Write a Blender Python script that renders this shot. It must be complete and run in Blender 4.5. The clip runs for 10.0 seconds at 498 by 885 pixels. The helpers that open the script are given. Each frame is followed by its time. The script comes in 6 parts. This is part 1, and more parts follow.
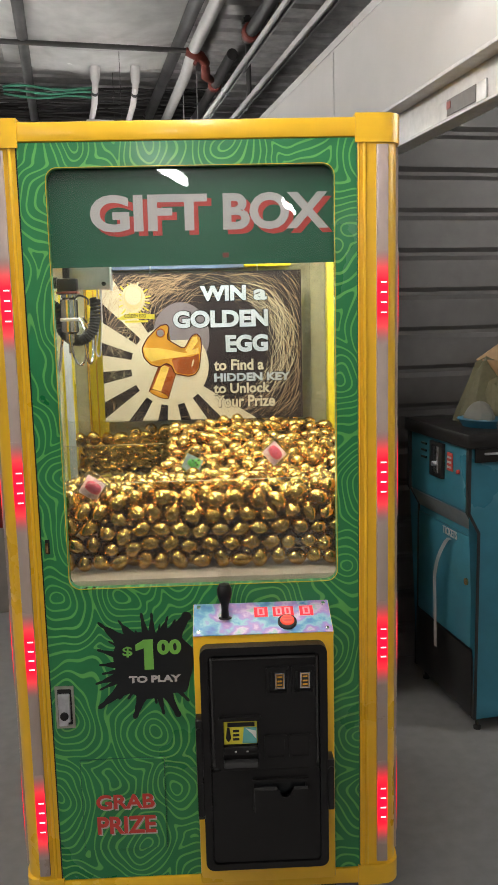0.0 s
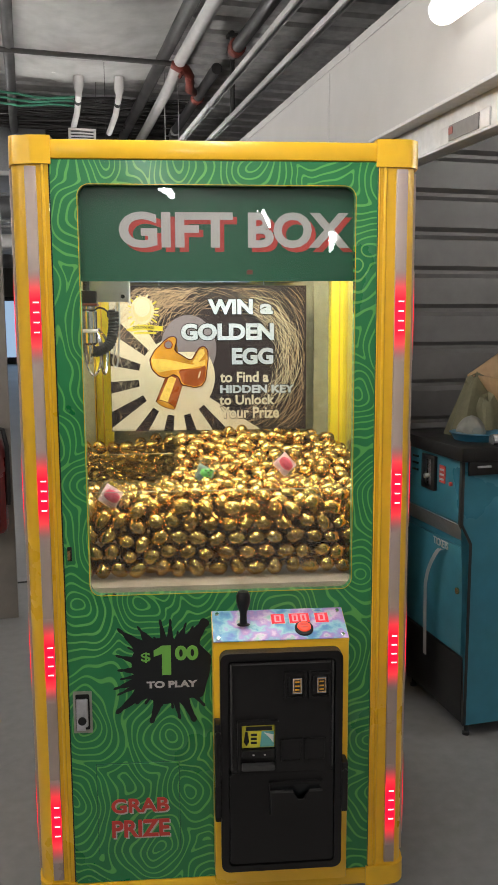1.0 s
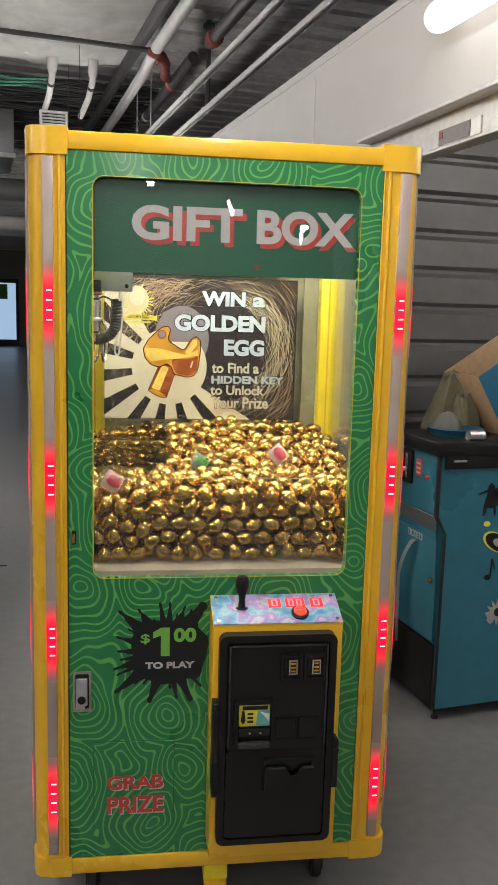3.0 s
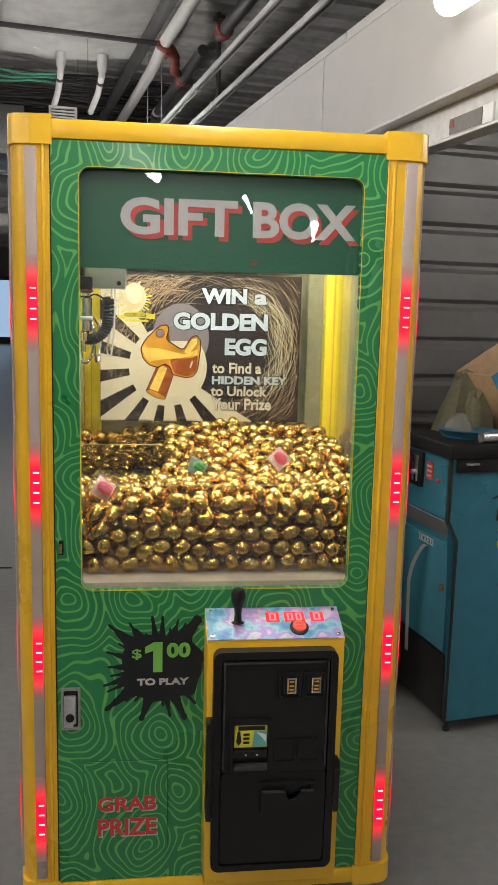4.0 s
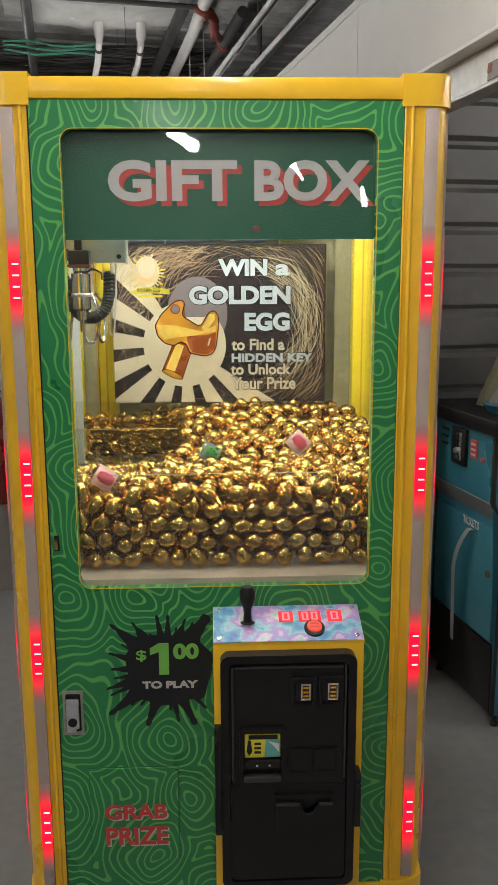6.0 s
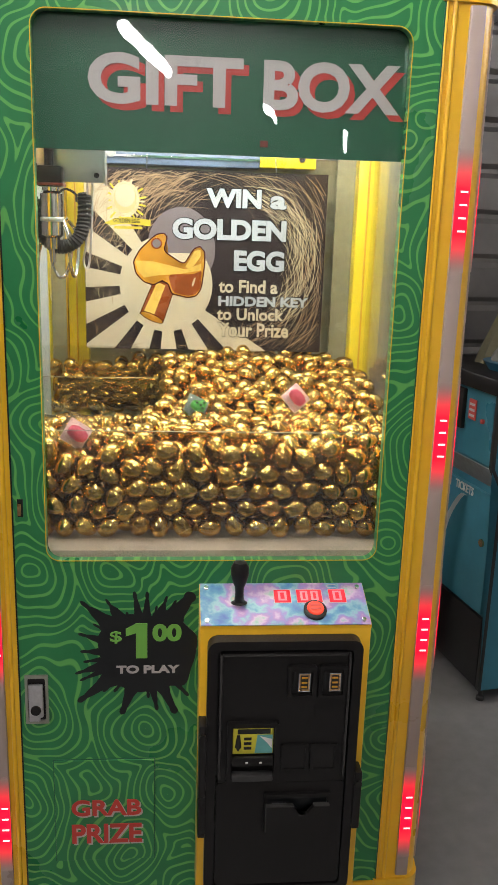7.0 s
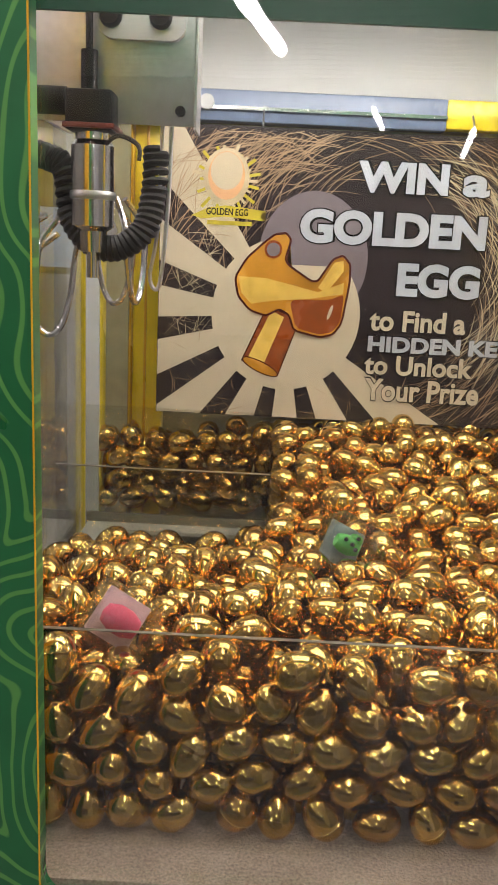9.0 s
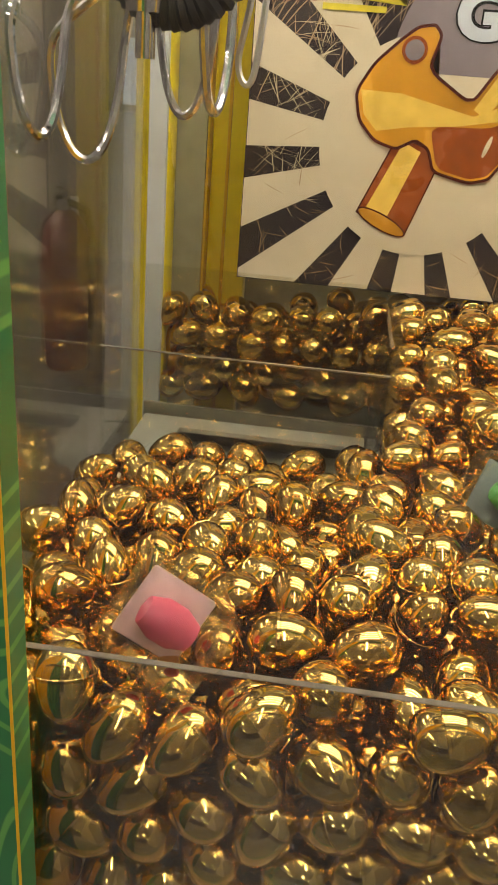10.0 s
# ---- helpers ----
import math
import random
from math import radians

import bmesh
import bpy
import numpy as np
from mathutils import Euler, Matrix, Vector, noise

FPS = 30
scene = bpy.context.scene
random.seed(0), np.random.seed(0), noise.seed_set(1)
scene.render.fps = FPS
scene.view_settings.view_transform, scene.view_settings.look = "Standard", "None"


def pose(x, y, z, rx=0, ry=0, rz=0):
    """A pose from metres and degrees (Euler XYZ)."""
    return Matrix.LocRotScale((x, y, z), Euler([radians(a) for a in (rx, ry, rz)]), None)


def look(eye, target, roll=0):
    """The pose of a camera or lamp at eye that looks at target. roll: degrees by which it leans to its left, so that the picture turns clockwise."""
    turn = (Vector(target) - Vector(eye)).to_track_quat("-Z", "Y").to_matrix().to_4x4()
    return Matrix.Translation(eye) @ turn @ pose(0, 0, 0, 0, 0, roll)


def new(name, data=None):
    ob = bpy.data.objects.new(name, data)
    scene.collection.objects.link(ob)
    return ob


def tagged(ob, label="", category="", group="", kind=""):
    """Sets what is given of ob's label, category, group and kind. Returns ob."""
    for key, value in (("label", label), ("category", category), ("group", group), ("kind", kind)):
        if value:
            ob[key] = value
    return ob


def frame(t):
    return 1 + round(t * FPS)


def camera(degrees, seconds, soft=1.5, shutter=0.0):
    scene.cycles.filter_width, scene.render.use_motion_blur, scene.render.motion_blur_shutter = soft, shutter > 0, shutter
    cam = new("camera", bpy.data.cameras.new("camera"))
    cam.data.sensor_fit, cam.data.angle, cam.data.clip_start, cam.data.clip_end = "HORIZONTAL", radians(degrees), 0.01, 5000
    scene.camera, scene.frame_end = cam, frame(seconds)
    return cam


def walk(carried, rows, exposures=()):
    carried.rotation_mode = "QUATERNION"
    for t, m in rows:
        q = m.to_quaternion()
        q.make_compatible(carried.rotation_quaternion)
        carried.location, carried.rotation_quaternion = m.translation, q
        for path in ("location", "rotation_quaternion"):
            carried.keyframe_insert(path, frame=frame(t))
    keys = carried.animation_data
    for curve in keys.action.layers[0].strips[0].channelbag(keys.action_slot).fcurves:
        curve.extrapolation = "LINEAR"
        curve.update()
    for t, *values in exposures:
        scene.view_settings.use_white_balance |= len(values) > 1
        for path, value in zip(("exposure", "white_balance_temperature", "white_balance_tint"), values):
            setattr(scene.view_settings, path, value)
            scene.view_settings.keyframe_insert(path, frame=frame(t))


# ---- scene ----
cam = camera(33.6, 10.0)
PATH = [
    (0, (0.04, -1.716, 1.429), (0.108, 0.26, 1.124), -1.4),
    (0.5, (-0.012, -1.747, 1.445), (0.078, 0.229, 1.152), -1.2),
    (1, (-0.084, -1.76, 1.443), (0.073, 0.214, 1.159), -0.3),
    (1.5, (-0.145, -1.777, 1.447), (0.075, 0.187, 1.144), 0.4),
    (2, (-0.173, -1.78, 1.445), (0.087, 0.178, 1.132), 0.6),
    (2.5, (-0.187, -1.796, 1.449), (0.087, 0.162, 1.142), 1.2),
    (3, (-0.2, -1.808, 1.452), (0.071, 0.15, 1.144), 1.6),
    (4.5, (-0.107, -1.645, 1.457), (0.094, 0.319, 1.137), 1.1),
    (5, (-0.082, -1.598, 1.458), (0.084, 0.368, 1.134), 0.8),
    (6.3, (-0.012, -1.555, 1.449), (0.058, 0.398, 1.021), -0.4),
    (6.5, (-0.041, -1.531, 1.429), (0.074, 0.411, 0.964), 0.6),
    (7, (-0.070, -1.353, 1.416), (0.102, 0.578, 0.923), 1.8),
    (7.5, (-0.123, -1.123, 1.435), (0.067, 0.833, 1.064), 2.9),
    (8, (-0.072, -0.937, 1.449), (-0.034, 1.029, 1.084), 1.8),
    (8.5, (-0.053, -0.768, 1.426), (-0.176, 1.193, 1.052), 0.8),
    (9, (-0.137, -0.564, 1.39), (-0.154, 1.38, 0.923), 2.8),
    (9.5, (-0.211, -0.401, 1.353), (-0.171, 1.487, 0.693), 5.4),
    (10, (-0.177, -0.265, 1.343), (-0.345, 1.559, 0.54), 4.6),
]
EXPOSURE = ((0, 0.7, 6500, 7), (5.0, 0.63, 6500, 6), (6.5, 0.42, 6500, 5), (7.0, 0.68, 6500, 10), (7.5, 0.48, 6500, 9), (8.5, 0.25, 6500, 16), (9.0, 0.06, 6600, 21), (9.5, 0.07, 7100, 19), (10.0, 0.12, 7700, 16))
walk(cam, [(t, look(eye, target, roll)) for t, eye, target, roll in PATH], EXPOSURE)
# ---------------- light and world ----------------
world = bpy.data.worlds.new("world")
world.use_nodes = True
world.node_tree.nodes["Background"].inputs["Color"].default_value = (0.5, 0.55, 0.6, 1)
world.node_tree.nodes["Background"].inputs["Strength"].default_value = 0.03
scene.world = world
TUBE_POWER, CABINET_POWER, LED_POWER = 48.0, 20.0, 1.0

# ---------------- helpers ----------------
BLD = pose(0, 0, 0, 0, 0, 10.3)          # the building is turned against the machine
TAU = 2 * math.pi
MID = Vector((-0.408, -1.684, 1.445))
HIGH = BLD @ Matrix.Translation(MID) @ Matrix.Scale(1.25, 4) @ Matrix.Translation(-MID)   # the services under the high ceiling
OFFSET = {}


def thing(name, loc, label, category, group="", bld=False, kind="", high=False):
    ob = new(name)
    ob.empty_display_size = 0.05
    t = Matrix.Translation(loc)
    ob.matrix_basis = HIGH @ t if high else BLD @ t if bld else t
    OFFSET[ob.name] = t.inverted()
    return tagged(ob, label, category, group, kind)


def finish(name, bm, mat, smooth):
    bmesh.ops.recalc_face_normals(bm, faces=bm.faces)
    me = bpy.data.meshes.new(name)
    bm.to_mesh(me)
    bm.free()
    me.materials.append(mat)
    if smooth:
        me.polygons.foreach_set("use_smooth", [True] * len(me.polygons))
        me.set_sharp_from_angle(angle=radians(38))
    return me


def part(name, bm, mat, parent, label="", smooth=True):
    """One mesh under a thing or a part, in the thing's own frame of the room."""
    ob = new(name, finish(name, bm, mat, smooth))
    ob.parent = parent
    ob.matrix_parent_inverse = OFFSET.get(parent.name, Matrix())
    return tagged(ob, label)


def structure(name, bm, mat, label, category, bld=True, smooth=True):
    ob = new(name, finish(name, bm, mat, smooth))
    if bld:
        ob.matrix_basis = BLD
    return tagged(ob, label, category, "", "structure")


def box(x0, x1, y0, y1, z0, z1, bevel=0.0, seg=2, bm=None):
    own = bmesh.new()
    r = bmesh.ops.create_cube(own, size=1)
    for v in r["verts"]:
        v.co = Vector((x0 + (v.co.x + .5) * (x1 - x0), y0 + (v.co.y + .5) * (y1 - y0), z0 + (v.co.z + .5) * (z1 - z0)))
    if bevel:
        bmesh.ops.bevel(own, geom=own.edges[:], offset=bevel, segments=seg, affect="EDGES", profile=0.5)
    return merge(bm, own)


def merge(bm, own):
    if bm is None:
        return own
    me = bpy.data.meshes.new("tmp")
    own.to_mesh(me)
    own.free()
    bm.from_mesh(me)
    bpy.data.meshes.remove(me)
    return bm


def sweep(points, radius, seg=10, bm=None, closed=False):
    """A round rod along points."""
    own = bmesh.new()
    pts = [Vector(p) for p in points]
    n = len(pts)
    rings, up = [], None
    for i, p in enumerate(pts):
        a = pts[(i - 1) % n] if (closed or i) else p
        b = pts[(i + 1) % n] if (closed or i < n - 1) else p
        d = (b - a).normalized()
        if up is None:
            up = d.orthogonal().normalized()
        up = (up - d * up.dot(d)).normalized()
        side = d.cross(up)
        r = radius[i] if isinstance(radius, (list, tuple)) else radius
        rings.append([own.verts.new(p + (up * math.cos(TAU * k / seg) + side * math.sin(TAU * k / seg)) * r) for k in range(seg)])
    for i in range(n if closed else n - 1):
        p, q = rings[i], rings[(i + 1) % n]
        for k in range(seg):
            own.faces.new((p[k], p[(k + 1) % seg], q[(k + 1) % seg], q[k]))
    if not closed:
        own.faces.new(rings[0][::-1])
        own.faces.new(rings[-1])
    return merge(bm, own)


def rod(a, b, r, seg=16, bm=None):
    return sweep([a, b], r, seg, bm)


def lathe(profile, centre, axis="z", seg=24, bm=None):
    """profile: (radius, height) pairs turned round an axis."""
    own = bmesh.new()
    rings = []
    for r, h in profile:
        ring = []
        for k in range(seg):
            c, s = r * math.cos(TAU * k / seg), r * math.sin(TAU * k / seg)
            v = {"z": (c, s, h), "y": (c, h, s), "x": (h, c, s)}[axis]
            ring.append(own.verts.new(Vector(centre) + Vector(v)))
        rings.append(ring)
    for p, q in zip(rings, rings[1:]):
        for k in range(seg):
            own.faces.new((p[k], p[(k + 1) % seg], q[(k + 1) % seg], q[k]))
    own.faces.new(rings[0])
    own.faces.new(rings[-1][::-1])
    return merge(bm, own)


def prism(pts, y0, y1, bm=None):
    """A flat shape in x and z, with thickness from y0 to y1."""
    own = bmesh.new()
    a = [own.verts.new((x, y0, z)) for x, z in pts]
    b = [own.verts.new((x, y1, z)) for x, z in pts]
    n = len(pts)
    for k in range(n):
        own.faces.new((a[k], a[(k + 1) % n], b[(k + 1) % n], b[k]))
    own.faces.new(a)
    own.faces.new(b[::-1])
    bmesh.ops.triangulate(own, faces=[f for f in own.faces if len(f.verts) > 4])
    return merge(bm, own)


def rounded(x0, x1, z0, z1, r, k=6):
    pts = []
    for cx, cz, a0 in ((x1 - r, z1 - r, 0), (x0 + r, z1 - r, 90), (x0 + r, z0 + r, 180), (x1 - r, z0 + r, 270)):
        for i in range(k + 1):
            a = radians(a0 + 90 * i / k)
            pts.append((cx + r * math.cos(a), cz + r * math.sin(a)))
    return pts


def ring_panel(outer, inner, y0, y1):
    """A panel with a rounded opening that goes through it; outer and inner are loops of equal length."""
    bm = bmesh.new()
    n = len(inner)
    L = [[bm.verts.new((x, y, z)) for x, z in loop] for loop, y in ((outer, y0), (inner, y0), (inner, y1), (outer, y1))]
    for a, b in ((0, 1), (1, 2), (2, 3), (3, 0)):
        for k in range(n):
            q = (L[a][k], L[a][(k + 1) % n], L[b][(k + 1) % n], L[b][k])
            bm.faces.new(q)
    bmesh.ops.remove_doubles(bm, verts=bm.verts[:], dist=1e-5)
    return bm


def square_loop(x0, x1, z0, z1, k=6):
    return [p for p in ((x1, z1), (x0, z1), (x0, z0), (x1, z0)) for _ in range(k + 1)]


def lettering(body, x0, x1, z0, z1, y, depth=0.001, bold=0.0, slant=0.0):
    """Raised letters that fill the given space and face the front."""
    cu = bpy.data.curves.new("letters", "FONT")
    cu.body, cu.extrude, cu.offset, cu.shear, cu.resolution_u = body, 0.05, bold, slant, 4
    ob = new("letters", cu)
    me = bpy.data.meshes.new_from_object(ob.evaluated_get(bpy.context.evaluated_depsgraph_get()))
    bpy.data.objects.remove(ob)
    bm = bmesh.new()
    bm.from_mesh(me)
    bpy.data.meshes.remove(me)
    lo = [min(v.co[i] for v in bm.verts) for i in range(3)]
    hi = [max(v.co[i] for v in bm.verts) for i in range(3)]
    for v in bm.verts:
        a, b, c = ((v.co[i] - lo[i]) / (hi[i] - lo[i]) for i in range(3))
        v.co = Vector((x0 + a * (x1 - x0), y - c * depth, z0 + b * (z1 - z0)))
    return bm


def clip(poly, x0, x1, z0, z1):
    for axis, lim, sign in ((0, x0, 1), (0, x1, -1), (1, z0, 1), (1, z1, -1)):
        out = []
        for a, b in zip(poly, poly[1:] + poly[:1]):
            da, db = sign * (a[axis] - lim), sign * (b[axis] - lim)
            if da >= 0:
                out.append(a)
            if da * db < 0:
                t = da / (da - db)
                out.append((a[0] + t * (b[0] - a[0]), a[1] + t * (b[1] - a[1])))
        poly = out
    return poly


# ---------------- materials ----------------
def material(name, color, rough=0.5, metal=0.0, vary=0.15, grain=60.0, bump=0.0, bump_scale=200.0, coat=0.0, big=3.0, rough_vary=0.12):
    """A surface with stains at a large scale and grain at a small one."""
    m = bpy.data.materials.new(name)
    m.use_nodes = True
    nt = m.node_tree
    b = nt.nodes["Principled BSDF"]
    b.inputs["Metallic"].default_value = metal
    b.inputs["Coat Weight"].default_value = coat
    b.inputs["Coat Roughness"].default_value = 0.12
    tc = nt.nodes.new("ShaderNodeTexCoord")
    n1, n2 = nt.nodes.new("ShaderNodeTexNoise"), nt.nodes.new("ShaderNodeTexNoise")
    n1.inputs["Scale"].default_value, n1.inputs["Detail"].default_value = big, 6
    n2.inputs["Scale"].default_value, n2.inputs["Detail"].default_value = grain, 3
    mix = nt.nodes.new("ShaderNodeMath")
    mix.operation = "ADD"
    for n in (n1, n2):
        nt.links.new(tc.outputs["Object"], n.inputs["Vector"])
    nt.links.new(n1.outputs["Fac"], mix.inputs[0])
    nt.links.new(n2.outputs["Fac"], mix.inputs[1])
    ramp = nt.nodes.new("ShaderNodeMapRange")
    ramp.inputs["From Min"].default_value, ramp.inputs["From Max"].default_value = 0.65, 1.35
    ramp.inputs["To Min"].default_value, ramp.inputs["To Max"].default_value = 1 - vary, 1 + vary
    nt.links.new(mix.outputs[0], ramp.inputs["Value"])
    mul = nt.nodes.new("ShaderNodeVectorMath")
    mul.operation = "SCALE"
    mul.inputs[0].default_value = color
    nt.links.new(ramp.outputs[0], mul.inputs["Scale"])
    nt.links.new(mul.outputs[0], b.inputs["Base Color"])
    rr = nt.nodes.new("ShaderNodeMapRange")
    rr.inputs["From Min"].default_value, rr.inputs["From Max"].default_value = 0.3, 0.7
    rr.inputs["To Min"].default_value, rr.inputs["To Max"].default_value = max(0.02, rough - rough_vary), min(1, rough + rough_vary)
    nt.links.new(n1.outputs["Fac"], rr.inputs["Value"])
    nt.links.new(rr.outputs[0], b.inputs["Roughness"])
    if bump:
        n3, bp = nt.nodes.new("ShaderNodeTexNoise"), nt.nodes.new("ShaderNodeBump")
        n3.inputs["Scale"].default_value, n3.inputs["Detail"].default_value = bump_scale, 4
        nt.links.new(tc.outputs["Object"], n3.inputs["Vector"])
        bp.inputs["Strength"].default_value, bp.inputs["Distance"].default_value = bump, 0.004
        nt.links.new(n3.outputs["Fac"], bp.inputs["Height"])
        nt.links.new(bp.outputs[0], b.inputs["Normal"])
    return m


def glass(name, tint=(1, 1, 1), edge=0.35, rough=0.0, haze=0.0, ripple=0.0, face_on=0.042):
    """A thin clear pane: light goes straight through, and it mirrors more at a glancing angle."""
    m = bpy.data.materials.new(name)
    m.use_nodes = True
    nt = m.node_tree
    out = nt.nodes["Material Output"]
    nt.nodes.remove(nt.nodes["Principled BSDF"])
    clear, gloss, mix = nt.nodes.new("ShaderNodeBsdfTransparent"), nt.nodes.new("ShaderNodeBsdfGlossy"), nt.nodes.new("ShaderNodeMixShader")
    clear.inputs["Color"].default_value = (*tint, 1)
    gloss.inputs["Color"].default_value = (1, 1, 1, 1)
    gloss.inputs["Roughness"].default_value = rough
    lw, po, ma = nt.nodes.new("ShaderNodeLayerWeight"), nt.nodes.new("ShaderNodeMath"), nt.nodes.new("ShaderNodeMath")
    lw.inputs["Blend"].default_value = 0.5
    po.operation, ma.operation = "POWER", "MULTIPLY_ADD"
    po.inputs[1].default_value = 4.0
    ma.inputs[1].default_value, ma.inputs[2].default_value = edge, face_on
    nt.links.new(lw.outputs["Facing"], po.inputs[0])
    nt.links.new(po.outputs[0], ma.inputs[0])
    nt.links.new(ma.outputs[0], mix.inputs[0])
    nt.links.new(clear.outputs[0], mix.inputs[1])
    nt.links.new(gloss.outputs[0], mix.inputs[2])
    last = mix
    if haze:
        # a weak blurred mirror lobe, added as a pale veil that spreads the lamps a little
        soft, over = nt.nodes.new("ShaderNodeBsdfGlossy"), nt.nodes.new("ShaderNodeMixShader")
        soft.inputs["Roughness"].default_value = 0.36
        over.inputs[0].default_value = haze
        nt.links.new(mix.outputs[0], over.inputs[1])
        nt.links.new(soft.outputs[0], over.inputs[2])
        last = over
    if ripple:
        tc, sc, n, bp = nt.nodes.new("ShaderNodeTexCoord"), nt.nodes.new("ShaderNodeVectorMath"), nt.nodes.new("ShaderNodeTexNoise"), nt.nodes.new("ShaderNodeBump")
        sc.operation = "MULTIPLY"
        sc.inputs[1].default_value = (14, 1, 4)
        n.inputs["Scale"].default_value, n.inputs["Detail"].default_value = 1.0, 2
        bp.inputs["Strength"].default_value, bp.inputs["Distance"].default_value = ripple, 0.004
        nt.links.new(tc.outputs["Object"], sc.inputs[0])
        nt.links.new(sc.outputs[0], n.inputs["Vector"])
        nt.links.new(n.outputs["Fac"], bp.inputs["Height"])
        nt.links.new(bp.outputs[0], gloss.inputs["Normal"])
    nt.links.new(last.outputs[0], out.inputs["Surface"])
    return m


def glowing(name, color, power):
    m = bpy.data.materials.new(name)
    m.use_nodes = True
    b = m.node_tree.nodes["Principled BSDF"]
    b.inputs["Base Color"].default_value = (*color, 1)
    b.inputs["Emission Color"].default_value = (*color, 1)
    b.inputs["Emission Strength"].default_value = power
    return m


def contour_vinyl(name, ground, line):
    """Printed vinyl: hand-drawn rings round scattered centres, like cut wood."""
    m = material(name, ground, 0.34, vary=0.14, grain=25, coat=0.15)
    nt = m.node_tree
    b = nt.nodes["Principled BSDF"]
    tc = nt.nodes.new("ShaderNodeTexCoord")
    sep, flat = nt.nodes.new("ShaderNodeSeparateXYZ"), nt.nodes.new("ShaderNodeCombineXYZ")
    nt.links.new(tc.outputs["Object"], sep.inputs[0])
    nt.links.new(sep.outputs["X"], flat.inputs["X"])
    tall = nt.nodes.new("ShaderNodeMath")
    tall.operation = "MULTIPLY"
    tall.inputs[1].default_value = 0.78
    nt.links.new(sep.outputs["Z"], tall.inputs[0])
    nt.links.new(tall.outputs[0], flat.inputs["Y"])
    last = flat.outputs[0]
    for scale, amount, seed in ((5.0, 0.085, 3.1), (17.0, 0.034, 8.7)):
        wob, amp = nt.nodes.new("ShaderNodeTexNoise"), nt.nodes.new("ShaderNodeVectorMath")
        wob.noise_dimensions = "4D"
        wob.inputs["W"].default_value = seed
        wob.inputs["Scale"].default_value, wob.inputs["Detail"].default_value = scale, 0.0
        nt.links.new(flat.outputs[0], wob.inputs["Vector"])
        amp.operation = "MULTIPLY_ADD"
        amp.inputs[1].default_value = (amount, amount, 0)
        nt.links.new(wob.outputs["Color"], amp.inputs[0])
        nt.links.new(last, amp.inputs[2])
        last = amp.outputs[0]
    vo = nt.nodes.new("ShaderNodeTexVoronoi")
    vo.voronoi_dimensions, vo.feature = "2D", "SMOOTH_F1"
    vo.inputs["Scale"].default_value, vo.inputs["Smoothness"].default_value = 7.0, 0.13
    vo.inputs["Randomness"].default_value = 0.92
    nt.links.new(last, vo.inputs["Vector"])
    fr = nt.nodes.new("ShaderNodeMath")
    fr.operation = "MULTIPLY_ADD"
    fr.inputs[1].default_value, fr.inputs[2].default_value = 10.6, 20.1
    nt.links.new(vo.outputs["Distance"], fr.inputs[0])
    pp = nt.nodes.new("ShaderNodeMath")
    pp.operation = "PINGPONG"
    pp.inputs[1].default_value = 0.5
    nt.links.new(fr.outputs[0], pp.inputs[0])
    th = nt.nodes.new("ShaderNodeMapRange")
    th.inputs["From Min"].default_value, th.inputs["From Max"].default_value = 0.095, 0.155
    th.inputs["To Min"].default_value, th.inputs["To Max"].default_value = 1.0, 0.0
    nt.links.new(pp.outputs[0], th.inputs["Value"])
    mx = nt.nodes.new("ShaderNodeMix")
    mx.data_type = "RGBA"
    base = b.inputs["Base Color"].links[0].from_socket
    nt.links.new(th.outputs[0], mx.inputs["Factor"])
    nt.links.new(base, mx.inputs["A"])
    mx.inputs["B"].default_value = (*line, 1)
    nt.links.new(mx.outputs["Result"], b.inputs["Base Color"])
    return m


def tie_dye(name):
    m = bpy.data.materials.new(name)
    m.use_nodes = True
    nt = m.node_tree
    b = nt.nodes["Principled BSDF"]
    b.inputs["Roughness"].default_value = 0.3
    tc, n1 = nt.nodes.new("ShaderNodeTexCoord"), nt.nodes.new("ShaderNodeTexNoise")
    n1.inputs["Scale"].default_value, n1.inputs["Detail"].default_value, n1.inputs["Distortion"].default_value = 21, 4, 0.0
    nt.links.new(tc.outputs["Object"], n1.inputs["Vector"])
    sep = nt.nodes.new("ShaderNodeSeparateColor")
    nt.links.new(n1.outputs["Color"], sep.inputs[0])
    ramp = nt.nodes.new("ShaderNodeValToRGB")
    el = ramp.color_ramp.elements
    el[0].position, el[0].color = 0.3, (0.06, 0.12, 0.36, 1)
    el[1].position, el[1].color = 0.72, (0.58, 0.32, 0.22, 1)
    for p, c in ((0.40, (0.10, 0.26, 0.40, 1)), (0.46, (0.22, 0.40, 0.45, 1)), (0.51, (0.25, 0.21, 0.46, 1)), (0.56, (0.34, 0.20, 0.42, 1)), (0.61, (0.50, 0.37, 0.50, 1)), (0.66, (0.24, 0.42, 0.34, 1))):
        e = el.new(p)
        e.color = c
    nt.links.new(sep.outputs[0], ramp.inputs[0])
    nt.links.new(ramp.outputs[0], b.inputs["Base Color"])
    return m


